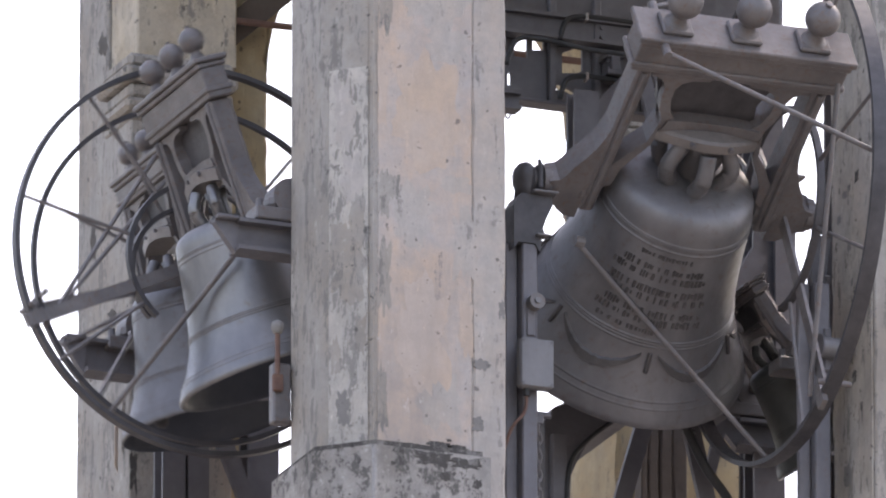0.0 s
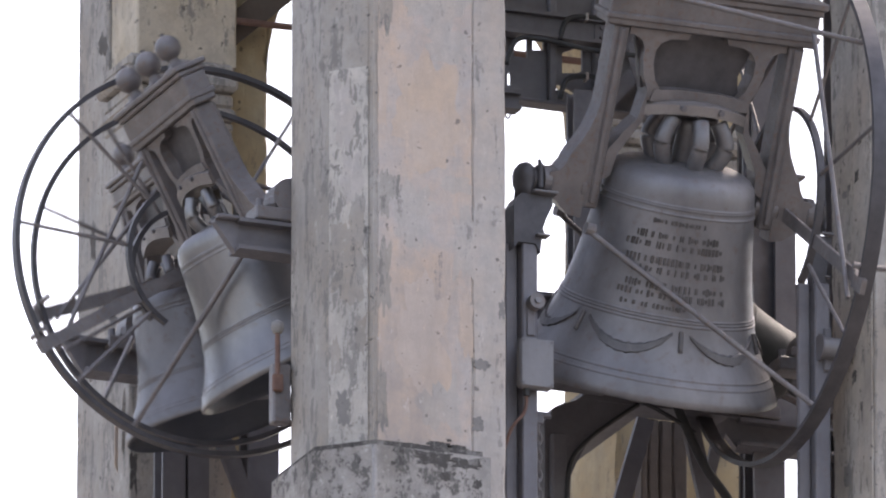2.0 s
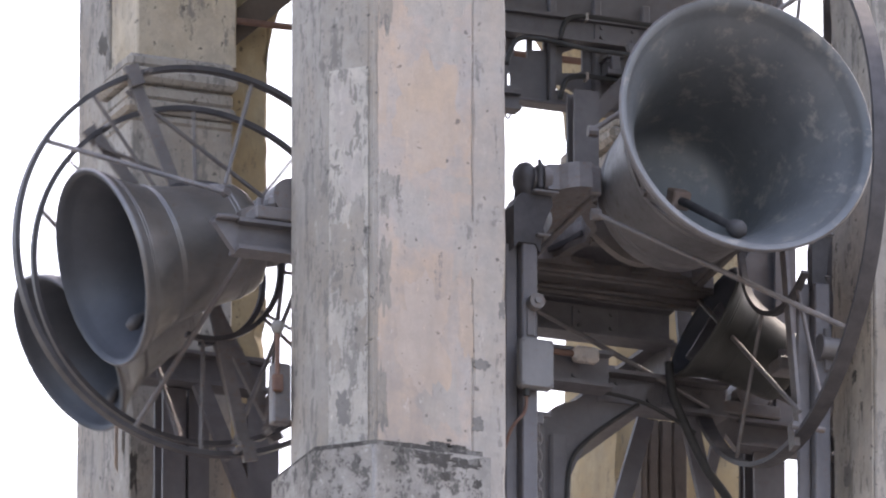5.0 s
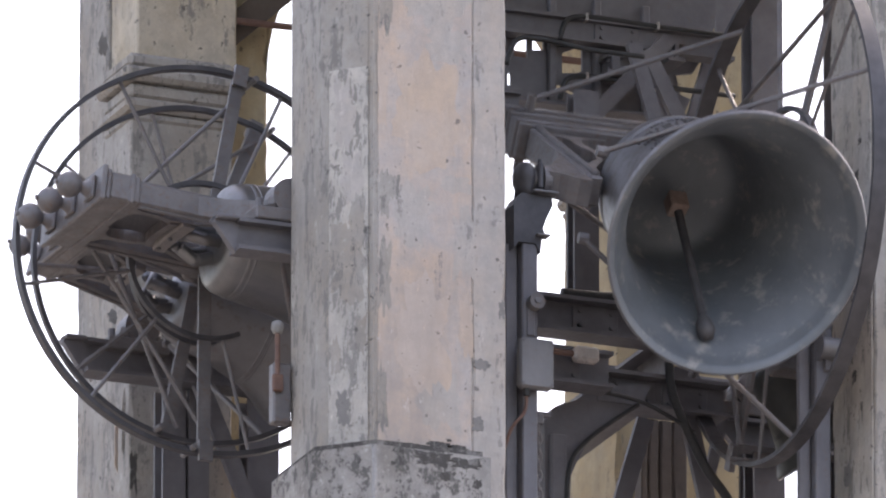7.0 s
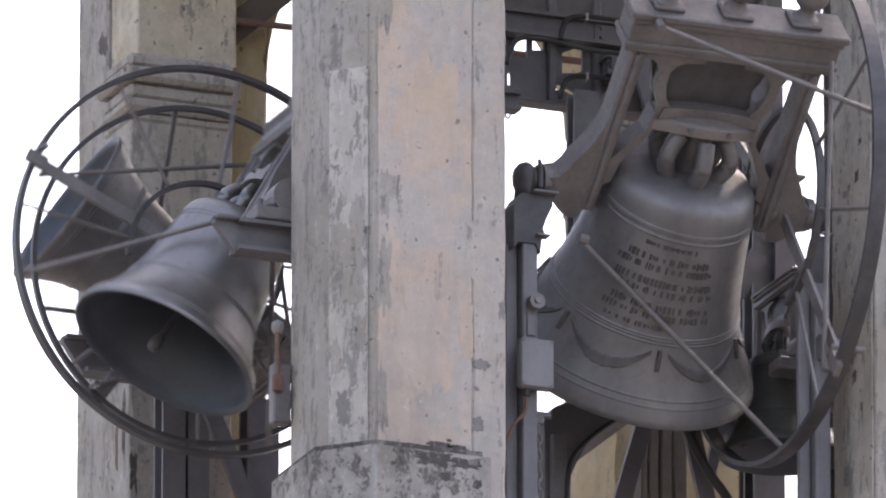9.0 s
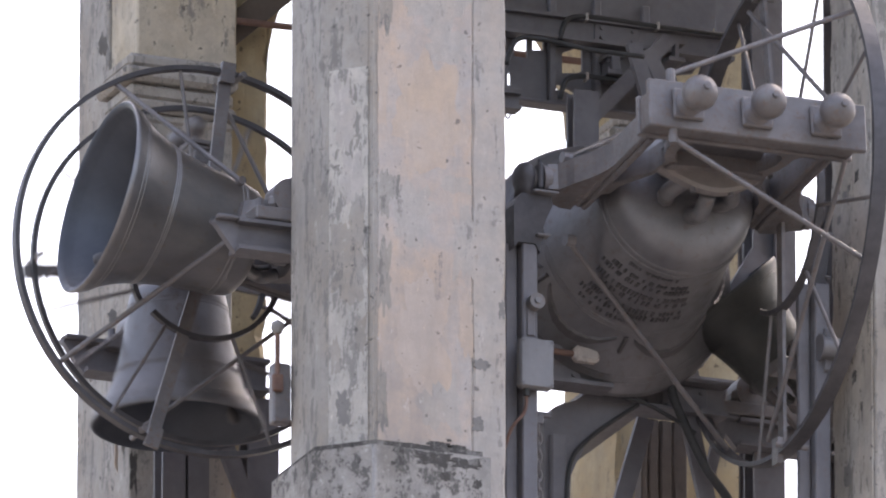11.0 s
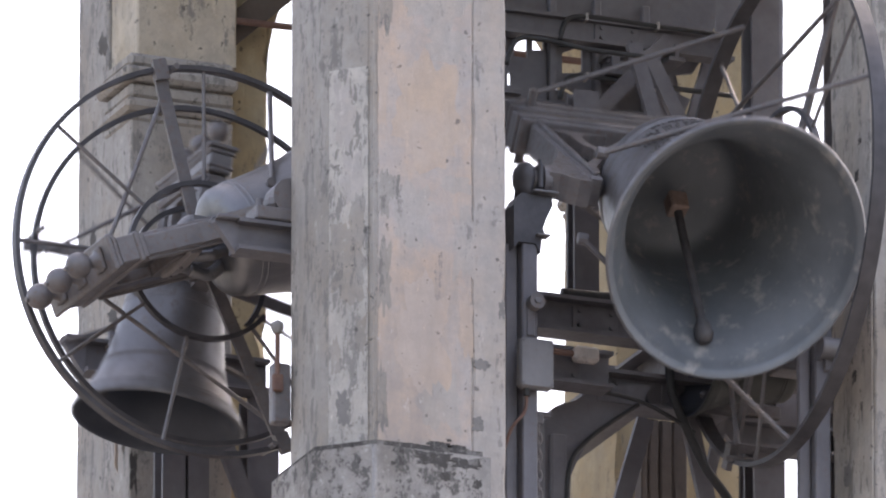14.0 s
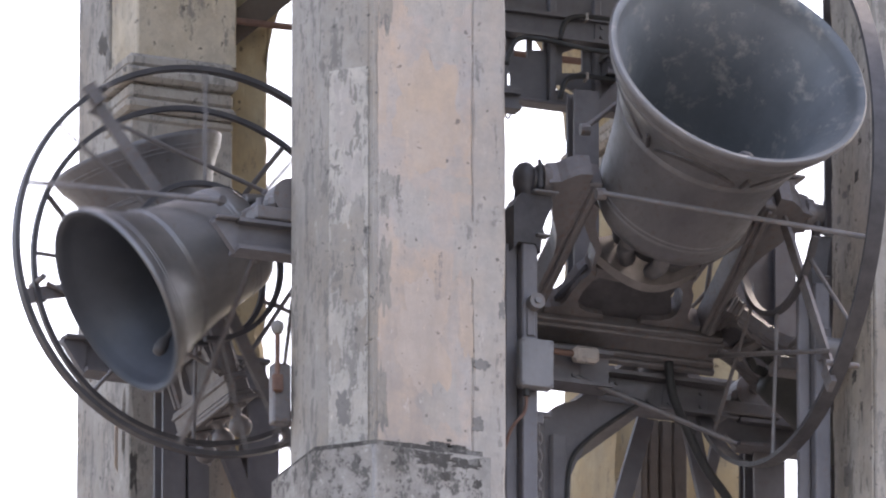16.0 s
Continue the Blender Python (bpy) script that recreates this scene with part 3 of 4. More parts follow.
    hub_r = wheel_r * 0.41
    part("hub_ring", hoop(hub_r, wheel_u - 0.016, wheel_u + 0.016, 0.022, 58, 302, 80), RIM, wheel)

    def on_wheel(deg, r, du=0.0):
        return (wheel_u + du * w, side * r * math.sin(radians(deg)), -r * math.cos(radians(deg)))

    for a in (71, 122.5, 161, 199, 237.5, 289):
        part("spoke", rod(on_wheel(a, hub_r), on_wheel(a, wheel_r * 0.985), 0.0095, seg=8), IRON, wheel)
    for a in (85, 275):
        across = (0, side * math.cos(radians(a)), math.sin(radians(a)))
        part("flat_arm", rod(on_wheel(a, 0.06), on_wheel(a, wheel_r * 0.97), 0, flat=(0.06, 0.016, across)), IRON, wheel)
        part("rim_clamp", rod(on_wheel(a, wheel_r * 0.93, -0.025), on_wheel(a, wheel_r * 1.035, -0.025), 0, flat=(0.066, 0.026, across)), IRON, wheel)
        part("clamp_bolt", rod(on_wheel(a + 4, wheel_r * 0.98, -0.07), on_wheel(a + 4, wheel_r * 0.98, 0.09), 0.014, seg=8), IRON, wheel)
    part("axle", rod((0.6 * s * w, 0, 0), (wheel_u + 0.03 * w, 0, 0), 0.10 * s, seg=20), IRON, wheel)
    # braces from the opposite arm across the bell, and from the beam, to the rim
    for g in (1, -1):
        foot_at = (-0.75 * s * w, 0.33 * s * side * g, -0.27 * s)
        part("brace_rod", rod(foot_at, on_wheel(50 * g, wheel_r * 0.975), 0.0125), IRON, wheel)
        part("brace_eye", rod((-0.78 * s * w, 0.33 * s * side * g, -0.25 * s), (-0.71 * s * w, 0.33 * s * side * g, -0.26 * s), 0.045 * s), IRON, wheel)
        if braced:
            part("upper_brace", rod((-0.66 * s * w, 0.255 * s * side * g, (1.37 + up) * s), on_wheel(146 * g, wheel_r * 0.93), 0.0125), IRON, wheel)
            part("brace_pin", rod((-0.66 * s * w, 0.12 * s * side * g, (1.37 + up) * s), (-0.66 * s * w, 0.29 * s * side * g, (1.37 + up) * s), 0.035 * s), IRON, wheel)
            part("tie_rod", rod((0.76 * s * w, 0.17 * s * side * g, (1.22 + up) * s), on_wheel(80 * g, wheel_r * 0.92, -0.03), 0.0115), IRON, wheel)
        else:
            part("tie_rod", rod((0.76 * s * w, 0.13 * s * side * g, 1.17 * s), on_wheel(82 * g, wheel_r * 0.93, 0.02), 0.0105), IRON, wheel)
    return top, clap, bell


R_AT, L1_AT, L2_AT = (1.23, 0.28, 0.475), (-0.5, 1.30, 0.373), (-0.419, 2.17, 0.404)
bell_r, clap_r, body_r = swinging_bell("large_bell", "large dark bronze bell with worn inscription on iron headstock", pose(*R_AT), 0.61, 0.82, -1, 0.51, 1.155, BRONZE, 0.036, 1.14, (-0.018, -0.02), bow=0.20)
bell_l, clap_l, body_l = swinging_bell("middle_bell", "worn brown bronze bell on iron headstock with spoked wheel", pose(*L1_AT, 0, 0, 90), 0.45, 0.655, 1, 0.325, 0.917, BRONZE_GOLD, 0.024, 1.24, braced=False)
bell_f, clap_f, body_f = swinging_bell("small_bell", "smaller dark bronze bell on iron headstock with spoked wheel", pose(*L2_AT, 0, 0, 90), 0.395, 0.64, 1, -0.245, 0.80, BRONZE, 0.014, 1.12, braced=False)

B_AT = (2.027, 0.95, -0.031)
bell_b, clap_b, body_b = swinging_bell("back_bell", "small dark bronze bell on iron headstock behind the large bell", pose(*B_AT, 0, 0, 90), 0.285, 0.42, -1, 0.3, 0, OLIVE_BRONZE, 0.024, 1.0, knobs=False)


def on_bell(h, deg, s, drop, lift):
    r = radius_at(h) * s + lift
    return (r * math.sin(radians(deg)), -r * math.cos(radians(deg)), h * s - drop)


# worn inscription of the large bell: rows of raised strokes, and a festoon with a boss below
rng = random.Random(5)
for h, size, a0, a1 in ((1.28, 0.035, -34, 4), (1.175, 0.055, -44, 14), (1.105, 0.05, -50, 22), (0.995, 0.055, -48, 20), (0.925, 0.05, -42, 24), (0.815, 0.055, -44, 22), (0.75, 0.05, -48, 24), (0.67, 0.035, -44, -4)):
    bm, a = bmesh.new(), a0
    while a < a1:
        wide = rng.uniform(0.8, 2.2)
        tall = size * rng.choice((0.55, 0.8, 1.0, 1.0)) / 2
        rod(on_bell(h - tall, a, 0.61, 0.82, 0.0005), on_bell(h + tall, a, 0.61, 0.82, 0.0005), 0, bm, flat=(wide * 0.0066, 0.008, (1, 0, 0)))
        a += wide + rng.choice((0.7, 0.9, 1.1, 3.4))
    tagged(part("inscription", bm, LETTER, body_r, "worn dark raised lettering"), kind="stuff")
def garland(c):
    """A swag of leaves in low relief, widest in its middle, hung between two points of the waist."""
    bm, cols = bmesh.new(), []
    for i in range(25):
        k = i / 12 - 1
        mid = 0.50 - 0.15 * (1 - k * k)
        half = 0.012 + 0.034 * (1 - k * k) * (0.8 + 0.2 * math.cos(i * 2.4))
        cols.append([bm.verts.new(on_bell(mid + d * half, c + 25 * k, 0.61, 0.82, o)) for d, o in ((-1, -0.002), (-0.7, 0.009), (0.7, 0.009), (1, -0.002))])
    for a, b in zip(cols, cols[1:]):
        for j in range(3):
            bm.faces.new((a[j], a[j + 1], b[j + 1], b[j]))
    return bm


for c in (-95, -35, 25, 85, 145, 205):
    part("festoon", garland(c), LETTER, body_r, "dark relief garland")
    part("boss", sweep([on_bell(0.52, c + 30, 0.61, 0.82, 0.004), on_bell(0.46, c + 30, 0.61, 0.82, 0.006), on_bell(0.38, c + 30, 0.61, 0.82, 0.004)], 0.011), LETTER, body_r, smooth=True)


# ---- bell frame and fittings ----
def steel(name, label, pieces, category="girder", group="bell frame girders"):
    """A frame member: pieces are (part name, mesh, material)."""
    ob = empty(name, pose(0, 0, 0), label, category, group)
    for pn, bm, mat in pieces:
        part(pn, bm, mat, ob)
    return ob


def bearing_stand(x, y, z_axle, label, slim=1.0):
    ob = empty("bearing_stand", pose(x, y, 0), label, "stand", "bearing stands")
    part("channel_post", box(-0.037, 0.037, -0.05, 0.05, BOTTOM, z_axle - 0.316), POST, ob, "grey steel channel")
    part("post_web", box(-0.098, -0.039, 0.0, 0.03, BOTTOM, z_axle - 0.31), BEAM, ob)
    cast = ((-0.082, -0.145), (-0.06, -0.105), (-0.045, -0.088), (0.10, -0.088), (0.105, -0.13), (0.074, -0.197), (0.058, -0.245), (0.072, -0.276), (0.052, -0.30), (0.045, -0.36), (0.02, -0.318), (-0.06, -0.318), (-0.082, -0.35), (-0.082, -0.22))
    part("bracket", plate([(k * slim, z_axle + v) for k, v in cast], -0.06 * slim, 0.06 * slim), RIM, ob, "black iron bracket")
    dome = lathe([(0, -0.086), (0.04, -0.086), (0.036, -0.05), (0.045, -0.02), (0.047, 0.02), (0.04, 0.048), (0.024, 0.066), (0, 0.073)], 24)
    for v in dome.verts:
        v.co = (v.co.x * slim - 0.01, v.co.y * 1.7 * slim, v.co.z + z_axle)
    blk = part("bearing_cap", dome, RIM, ob, smooth=True)
    part("cover_plate", box(0.034 * slim, 0.058 * slim, -0.075 * slim, 0.075 * slim, z_axle - 0.06, z_axle + 0.062, bevel=0.01), RIM, blk)
    part("bolt", rod((0.046 * slim, -0.05 * slim, z_axle + 0.06), (0.046 * slim, -0.05 * slim, z_axle + 0.08), 0.009, seg=6), RIM, blk)
    part("ledge", box(-0.0, 0.12 * slim, -0.1 * slim, -0.03, z_axle - 0.086, z_axle - 0.074), STEEL, ob)
    part("ledge", box(0.02, 0.085 * slim, -0.09 * slim, -0.03, z_axle - 0.285, z_axle - 0.275), STEEL, ob)
    return ob


stand = bearing_stand(0.51, 0.28, 0.475, "grey steel channel post with black bearing bracket")
bearing_stand(1.921, 0.28, 0.46, "grey steel channel post at the wheel end", 0.5)

junction = empty("junction_box", pose(0.515, 0.19, -0.42), "grey painted metal junction box on the steel post", "box")
part("case", box(-0.08, 0.08, -0.03, 0.03, -0.115, 0.115, bevel=0.012), STEEL, junction)
part("lid", box(-0.076, 0.076, -0.036, -0.031, -0.11, 0.11, bevel=0.003), STEEL, junction)
for sx in (-0.066, 0.066):
    for sz in (-0.098, 0.098):
        part("screw", rod((sx, -0.036, sz), (sx, -0.041, sz), 0.006, seg=8), BEAM, junction)
part("gland", rod((-0.04, 0, -0.114), (-0.04, 0, -0.15), 0.014), CABLE, junction)
part("lead", sweep([(-0.04, 0, -0.15), (-0.045, 0.01, -0.22), (-0.1, 0.03, -0.3), (-0.13, 0.06, -0.42)], 0.008), RUSTY, junction, "brown lead", smooth=True)

disc = empty("guide_roller", pose(0.522, 0.20, -0.125), "small dark iron guide roller on the steel post", "roller")
part("roller", rod((0, -0.03, 0), (0, 0.025, 0), 0.036, seg=24), IRON, disc)
part("hub", rod((0, -0.04, 0), (0, -0.03, 0), 0.014, seg=12), STEEL, disc)
part("bracket", box(-0.03, 0.008, 0.02, 0.034, -0.15, 0.02), BEAM, disc)

pulley = empty("pulley", pose(1.94, 0.20, -0.17), "dull grey pulley on the channel post", "pulley")
part("drum", rod((-0.045, 0.0, 0), (0.06, 0.0, 0), 0.05, seg=24), STEEL, pulley, smooth=False)
part("cheek", rod((-0.052, 0.0, 0), (-0.045, 0.0, 0), 0.06, seg=24), BEAM, pulley)
part("arm", box(-0.018, 0.018, 0.012, 0.028, -0.1, 0.1), BEAM, pulley)

hammer = empty("bell_hammer", pose(0.62, 0.9, -0.10), "rusty electric bell hammer with pale head", "hammer")
part("shaft", rod((0.0, 0, 0.0), (0.39, 0, 0.0), 0.014), RUSTY, hammer)
part("head", box(0.37, 0.49, -0.03, 0.03, -0.036, 0.036, bevel=0.014), EDGE, hammer, "pale worn hammer head")
part("hinge", box(-0.06, 0.02, -0.03, 0.03, -0.03, 0.03), BEAM, hammer)

chain = empty("hanging_chain", pose(0.625, 0.42, -0.62), "rusty link chain hanging behind the steel post", "chain")
part("shackle", box(-0.02, 0.02, -0.02, 0.02, 0.0, 0.05), BEAM, chain)
part("top_bar", rod((-0.14, 0, 0.05), (0.06, 0, 0.05), 0.014), BEAM, chain)
for i in range(11):
    turn = (1, 0) if i % 2 else (0.25, 1)
    loop = [(0.016 * math.cos(a) * turn[0], 0.016 * math.cos(a) * turn[1], -0.02 - 0.043 * i + 0.03 * math.sin(a)) for a in np.linspace(0, 2 * math.pi, 8)]
    part("link", sweep(loop, 0.006, seg=6), IRON, chain, smooth=True)

# lower girders of the frame
def frame_girder(p, q, depth, width, name="cross_girder", label="dark painted girder across the belfry", group="bell frame girders"):
    ob = steel(name, label, [("girder", girder(p, q, depth, width), BEAM)], "girder", group)
    p, q = Vector(p), Vector(q)
    for k in (0.3, 0.7):
        c = p.lerp(q, k)
        along_x = abs(q.x - p.x) > abs(q.y - p.y)
        a, b = (0.11, 0.02) if along_x else (0.02, 0.11)
        pl = part("splice_plate", box(c.x - a, c.x + a, c.y - b, c.y + b, c.z - depth * 0.33, c.z + depth * 0.33, bevel=0.003), BEAM, ob)
        for sx in (-0.7, 0.7):
            for sz in (-0.2, 0.2):
                o = Vector((sx * a, -b, sz * depth)) if along_x else Vector((-a, sx * b, sz * depth))
                part("bolt", rod(c + o, c + o + (Vector((0, -0.012, 0)) if along_x else Vector((-0.012, 0, 0))), 0.011, seg=6), BEAM, pl)
    return ob


frame_girder((0.40, 1.30, 0.205), (1.62, 1.30, 0.205), 0.17, 0.14)
frame_girder((0.36, 1.0, -0.14), (1.2, 1.0, -0.14), 0.17, 0.14)
frame_girder((1.2, 1.2, -0.15), (1.84, 1.2, -0.15), 0.16, 0.16)
frame_girder((1.60, 2.3, 0.235), (2.6, 2.3, 0.235), 0.18, 0.15)
frame_girder((1.62, 1.30, 0.06), (1.62, 2.8, 0.06), 0.18, 0.16, "long_girder", "dark painted girder running along the tower")
steel("haunch_bracket", "dark cast iron haunch bracket curving from its post to the girder", [("rib", box(0.965, 1.035, 1.085, 1.128, -1.73, -0.42), BEAM), ("bracket", plate(((0.945, -0.352), (0.986, -0.288), (1.032, -0.261), (1.106, -0.237), (1.211, -0.155), (1.458, -0.126), (1.425, -0.215), (1.320, -0.281), (1.221, -0.362), (1.144, -0.450), (1.100, -0.530), (1.073, -0.597), (1.067, -0.744), (1.061, -0.996), (0.949, -1.009)), 1.13, 1.27), BEAM), ("foot_plate", box(0.9, 1.12, 1.06, 1.34, BOTTOM, BOTTOM + 0.02), BEAM)], "bracket")
for x, y, wide in ((2.092, 2.72, 0.035), (2.137, 2.72, 0.050), (2.199, 2.72, 0.060), (2.266, 2.72, 0.070)):
    steel("timber_post", "brown upright timber against the back wall", [("timber", slab(x - wide / 2, x + wide / 2, y, y + 0.09, BOTTOM, 0.26, 0.006), TIMBER)], "post", "timber posts")
steel("frame_post", "dark painted steel frame post", [("post", girder((2.608, 2.6, BOTTOM), (2.608, 2.6, 1.7), 0.13, 0.15, (0, 1, 0)), BEAM), ("foot_plate", box(2.5, 2.71, 2.5, 2.7, BOTTOM, BOTTOM + 0.02), BEAM)], "post", "bell frame posts")
steel("frame_post", "dark painted steel frame post", [("post", girder((2.135, 1.42, BOTTOM), (2.135, 1.42, 1.95), 0.13, 0.15, (0, 1, 0)), BEAM), ("foot_plate", box(2.045, 2.225, 1.33, 1.51, BOTTOM, BOTTOM + 0.02), BEAM)], "post", "bell frame posts")
steel("frame_post", "short dark painted post on the bearing beam", [("post", girder((2.195, 1.34, -0.17), (2.195, 1.34, 1.0), 0.08, 0.10, (0, 1, 0)), BEAM), ("cap_plate", box(2.1, 2.29, 1.28, 1.40, 1.0, 1.02), BEAM)], "post", "bell frame posts")
for x, y in ((0.47, 1.35), (2.5, 1.33)):
    steel("frame_post", "dark painted steel frame post", [("post", girder((x, y, BOTTOM), (x, y, 1.95), 0.13, 0.15, (0, 1, 0)), BEAM), ("foot_plate", box(x - 0.1, x + 0.1, y - 0.1, y + 0.1, BOTTOM, BOTTOM + 0.02), BEAM)], "post", "bell frame posts")
for p, q, wide in (((1.588, 1.5, -0.161), (1.434, 1.5, -0.690), 0.08), ((1.62, 1.2, 0.0), (1.92, 1.2, -1.3), 0.08),
                   ((-0.15, 2.58, 0.12), (0.17, 2.58, -0.62), 0.08), ((1.66, 1.1, 0.0), (1.98, 1.1, 0.55), 0.085), ((1.9, 1.3, -0.1), (1.7, 1.3, -0.95), 0.05)):
    steel("brace", "dark painted flat steel brace", [("bar", rod(p, q, 0, flat=(wide, 0.03, (1, 0, 0))), BEAM)], "brace", "bell frame braces")

# upper girders, conduits and gear
for y, z, x0, x1, d in ((1.45, 1.25, 0.25, 0.95, 0.09), (1.7, 1.72, 0.2, 2.1, 0.12)):
    frame_girder((x0, y, z), (x1, y, z), d, 0.09, "upper_girder", "dark painted upper frame girder", "upper frame girders")
for x, z, y1 in ((1.5, 1.56, 1.78), (1.8, 1.66, 2.3)):
    frame_girder((x, 1.62, z), (x, y1 + 0.2, z), 0.10, 0.08, "upper_joist", "dark painted upper frame joist", "upper frame joists")
for p, q in (((1.3, 1.6, 1.2), (1.75, 1.6, 1.7)), ((1.75, 1.3, 0.55), (1.45, 1.3, 1.55)), ((1.95, 1.5, 0.9), (1.6, 1.5, 1.6))):
    steel("brace", "dark painted flat steel brace", [("bar", rod(p, q, 0, flat=(0.07, 0.03, (1, 0, 0))), BEAM)], "brace", "bell frame braces")
motor = empty("motor_housing", pose(0.62, 1.4, 1.52), "black electric drive housing hung in the upper frame", "motor")
part("case", box(-0.16, 0.11, -0.12, 0.12, -0.16, 0.17, bevel=0.03), BEAM, motor)
part("flange", box(0.11, 0.15, -0.14, 0.14, -0.12, 0.14, bevel=0.01), BEAM, motor)
part("cooling_drum", rod((-0.25, 0, 0.02), (-0.16, 0, 0.02), 0.11, seg=24), BEAM, motor)
# the guard of the drive gear: a sheet with openings cut out of it
HOLES = ((1.065, 1.13, 1.60, 1.71), (1.155, 1.21, 1.62, 1.68), (1.30, 1.40, 1.55, 1.65), (1.25, 1.375, 1.44, 1.47), (0.93, 1.05, 1.44, 1.49))
xs = sorted({0.93, 1.72} | {v for h in HOLES for v in h[:2]})
zs = sorted({1.375, 1.95} | {v for h in HOLES for v in h[2:]})
bm = bmesh.new()
for xa, xb in zip(xs, xs[1:]):
    for za, zb in zip(zs, zs[1:]):
        if not any(h[0] < (xa + xb) / 2 < h[1] and h[2] < (za + zb) / 2 < h[3] for h in HOLES):
            # sloping cuts: the sheet's corners round the openings are bent
            tilt = [0.02 * math.sin(31 * x + 17 * z) * (0 if z in (1.375, 1.95) else 1) for x in (xa, xb) for z in (za, zb)]
            front = [bm.verts.new((x, 1.78, z + k)) for (x, z), k in zip(((xa, za), (xa, zb), (xb, za), (xb, zb)), tilt)]
            back = [bm.verts.new((v.co.x, 1.80, v.co.z)) for v in front]
            for a, b, c, d in ((0, 1, 3, 2),):
                bm.faces.new([front[k] for k in (a, b, c, d)])
                bm.faces.new([back[k] for k in (d, c, b, a)])
            for a, b in ((0, 1), (1, 3), (3, 2), (2, 0)):
                bm.faces.new((front[a], front[b], back[b], back[a]))
guard = empty("gear_guard", pose(0, 0, 0), "dark sheet-metal guard of the drive gear with openings", "guard")
part("sheet", bm, BEAM, guard)
part("lower_flange", box(0.93, 1.72, 1.70, 1.80, 1.355, 1.373), BEAM, guard)
for x in (1.0, 1.24, 1.46, 1.7):
    part("stiffener", box(x - 0.018, x + 0.018, 1.74, 1.779, 1.375, 1.9), BEAM, guard)
cover = empty("gear_cover", pose(0, 0, 0), "dark sheet-metal cover beside the drive gear with cut corners", "guard")
part("sheet", plate(((1.730, 2.208), (2.100, 2.255), (2.076, 1.870), (2.008, 1.704), (1.968, 1.639), (1.885, 1.623), (1.907, 1.528), (1.957, 1.513), (1.909, 1.401), (1.728, 1.351)), 1.84, 1.86), BEAM, cover)
part("upper_sheet", plate(((2.084, 2.263), (2.373, 2.300), (2.335, 1.981), (2.206, 1.923), (2.099, 1.801)), 1.87, 1.89), BEAM, cover)
part("angle_iron", rod((2.07, 1.81, 1.83), (1.95, 1.81, 1.41), 0, flat=(0.05, 0.03, (1, 0, 0))), BEAM, cover)
for z, y in ((1.775, 1.66), (1.49, 1.66)):
    pipe = tagged(part("conduit", sweep([(1.24, y, z - 0.12), (1.27, y, z - 0.03), (1.34, y, z), (1.5, y, z + 0.005), (1.75, y, z), (2.1, y, z)], 0.013), CABLE, smooth=True), "black cable conduit clipped across the upper frame", "conduit", "conduits")
    for x in (1.37, 1.72):
        part("clip", box(x - 0.006, x + 0.006, y - 0.018, y + 0.03, z - 0.018, z + 0.02, bevel=0.004), EDGE, pipe, "pale plastic clip")
steel("frame_post", "dark painted steel frame post", [("post", girder((1.305, 1.55, 0.29), (1.305, 1.55, 1.37), 0.10, 0.12, (0, 1, 0)), BEAM)], "post", "bell frame posts")
steel("timber_strut", "dark brown timber strut under the arch", [("timber", rod((0.15, 3.10, 1.97), (0.62, 3.10, 2.40), 0, flat=(0.10, 0.13, (0, 1, 0))), TIMBER)], "strut", "struts")
steel("tie_rod", "rusty brown tie rod between the piers", [("rod", rod((0.12, 3.0, 2.03), (2.1, 3.0, 2.05), 0.016), RUSTY)], "rod", "tie rods")
hook = empty("wire_hook", pose(1.016, 1.74, 1.335), "thin wire loop hanging from the girder", "hook")
part("wire", sweep([(-0.014, 0, 0.03), (-0.016, 0, -0.03), (0, 0, -0.062), (0.018, 0, -0.03), (0.02, 0, 0.03)], 0.005), IRON, hook, smooth=True)
for pts, r in ((((0.75, 1.1, 1.30), (0.80, 1.1, 1.42), (0.92, 1.1, 1.44), (1.15, 1.1, 1.42), (1.42, 1.1, 1.42)), 0.012),
               (((1.38, 1.08, -0.24), (1.26, 1.08, -0.33), (1.15, 1.08, -0.42), (1.07, 1.08, -0.51), (1.04, 1.08, -0.60), (1.03, 1.08, -0.77)), 0.011),
               (((1.52, 1.06, -0.03), (1.54, 1.06, -0.18), (1.61, 1.06, -0.34), (1.70, 1.06, -0.51), (1.82, 1.06, -0.67), (1.86, 1.06, -0.89)), 0.022),
               (((1.10, 1.30, 0.318), (1.3, 1.30, 0.322), (1.5, 1.30, 0.345), (1.6, 1.30, 0.318)), 0.026),
               (((0.98, 1.06, -0.22), (1.18, 1.06, -0.21), (1.37, 1.06, -0.23), (1.51, 1.06, -0.28), (1.65, 1.06, -0.35)), 0.010)):
    tagged(part("cable", sweep(pts, r), CABLE, smooth=True), "black cable slung through the bell frame", "cable", "cables")

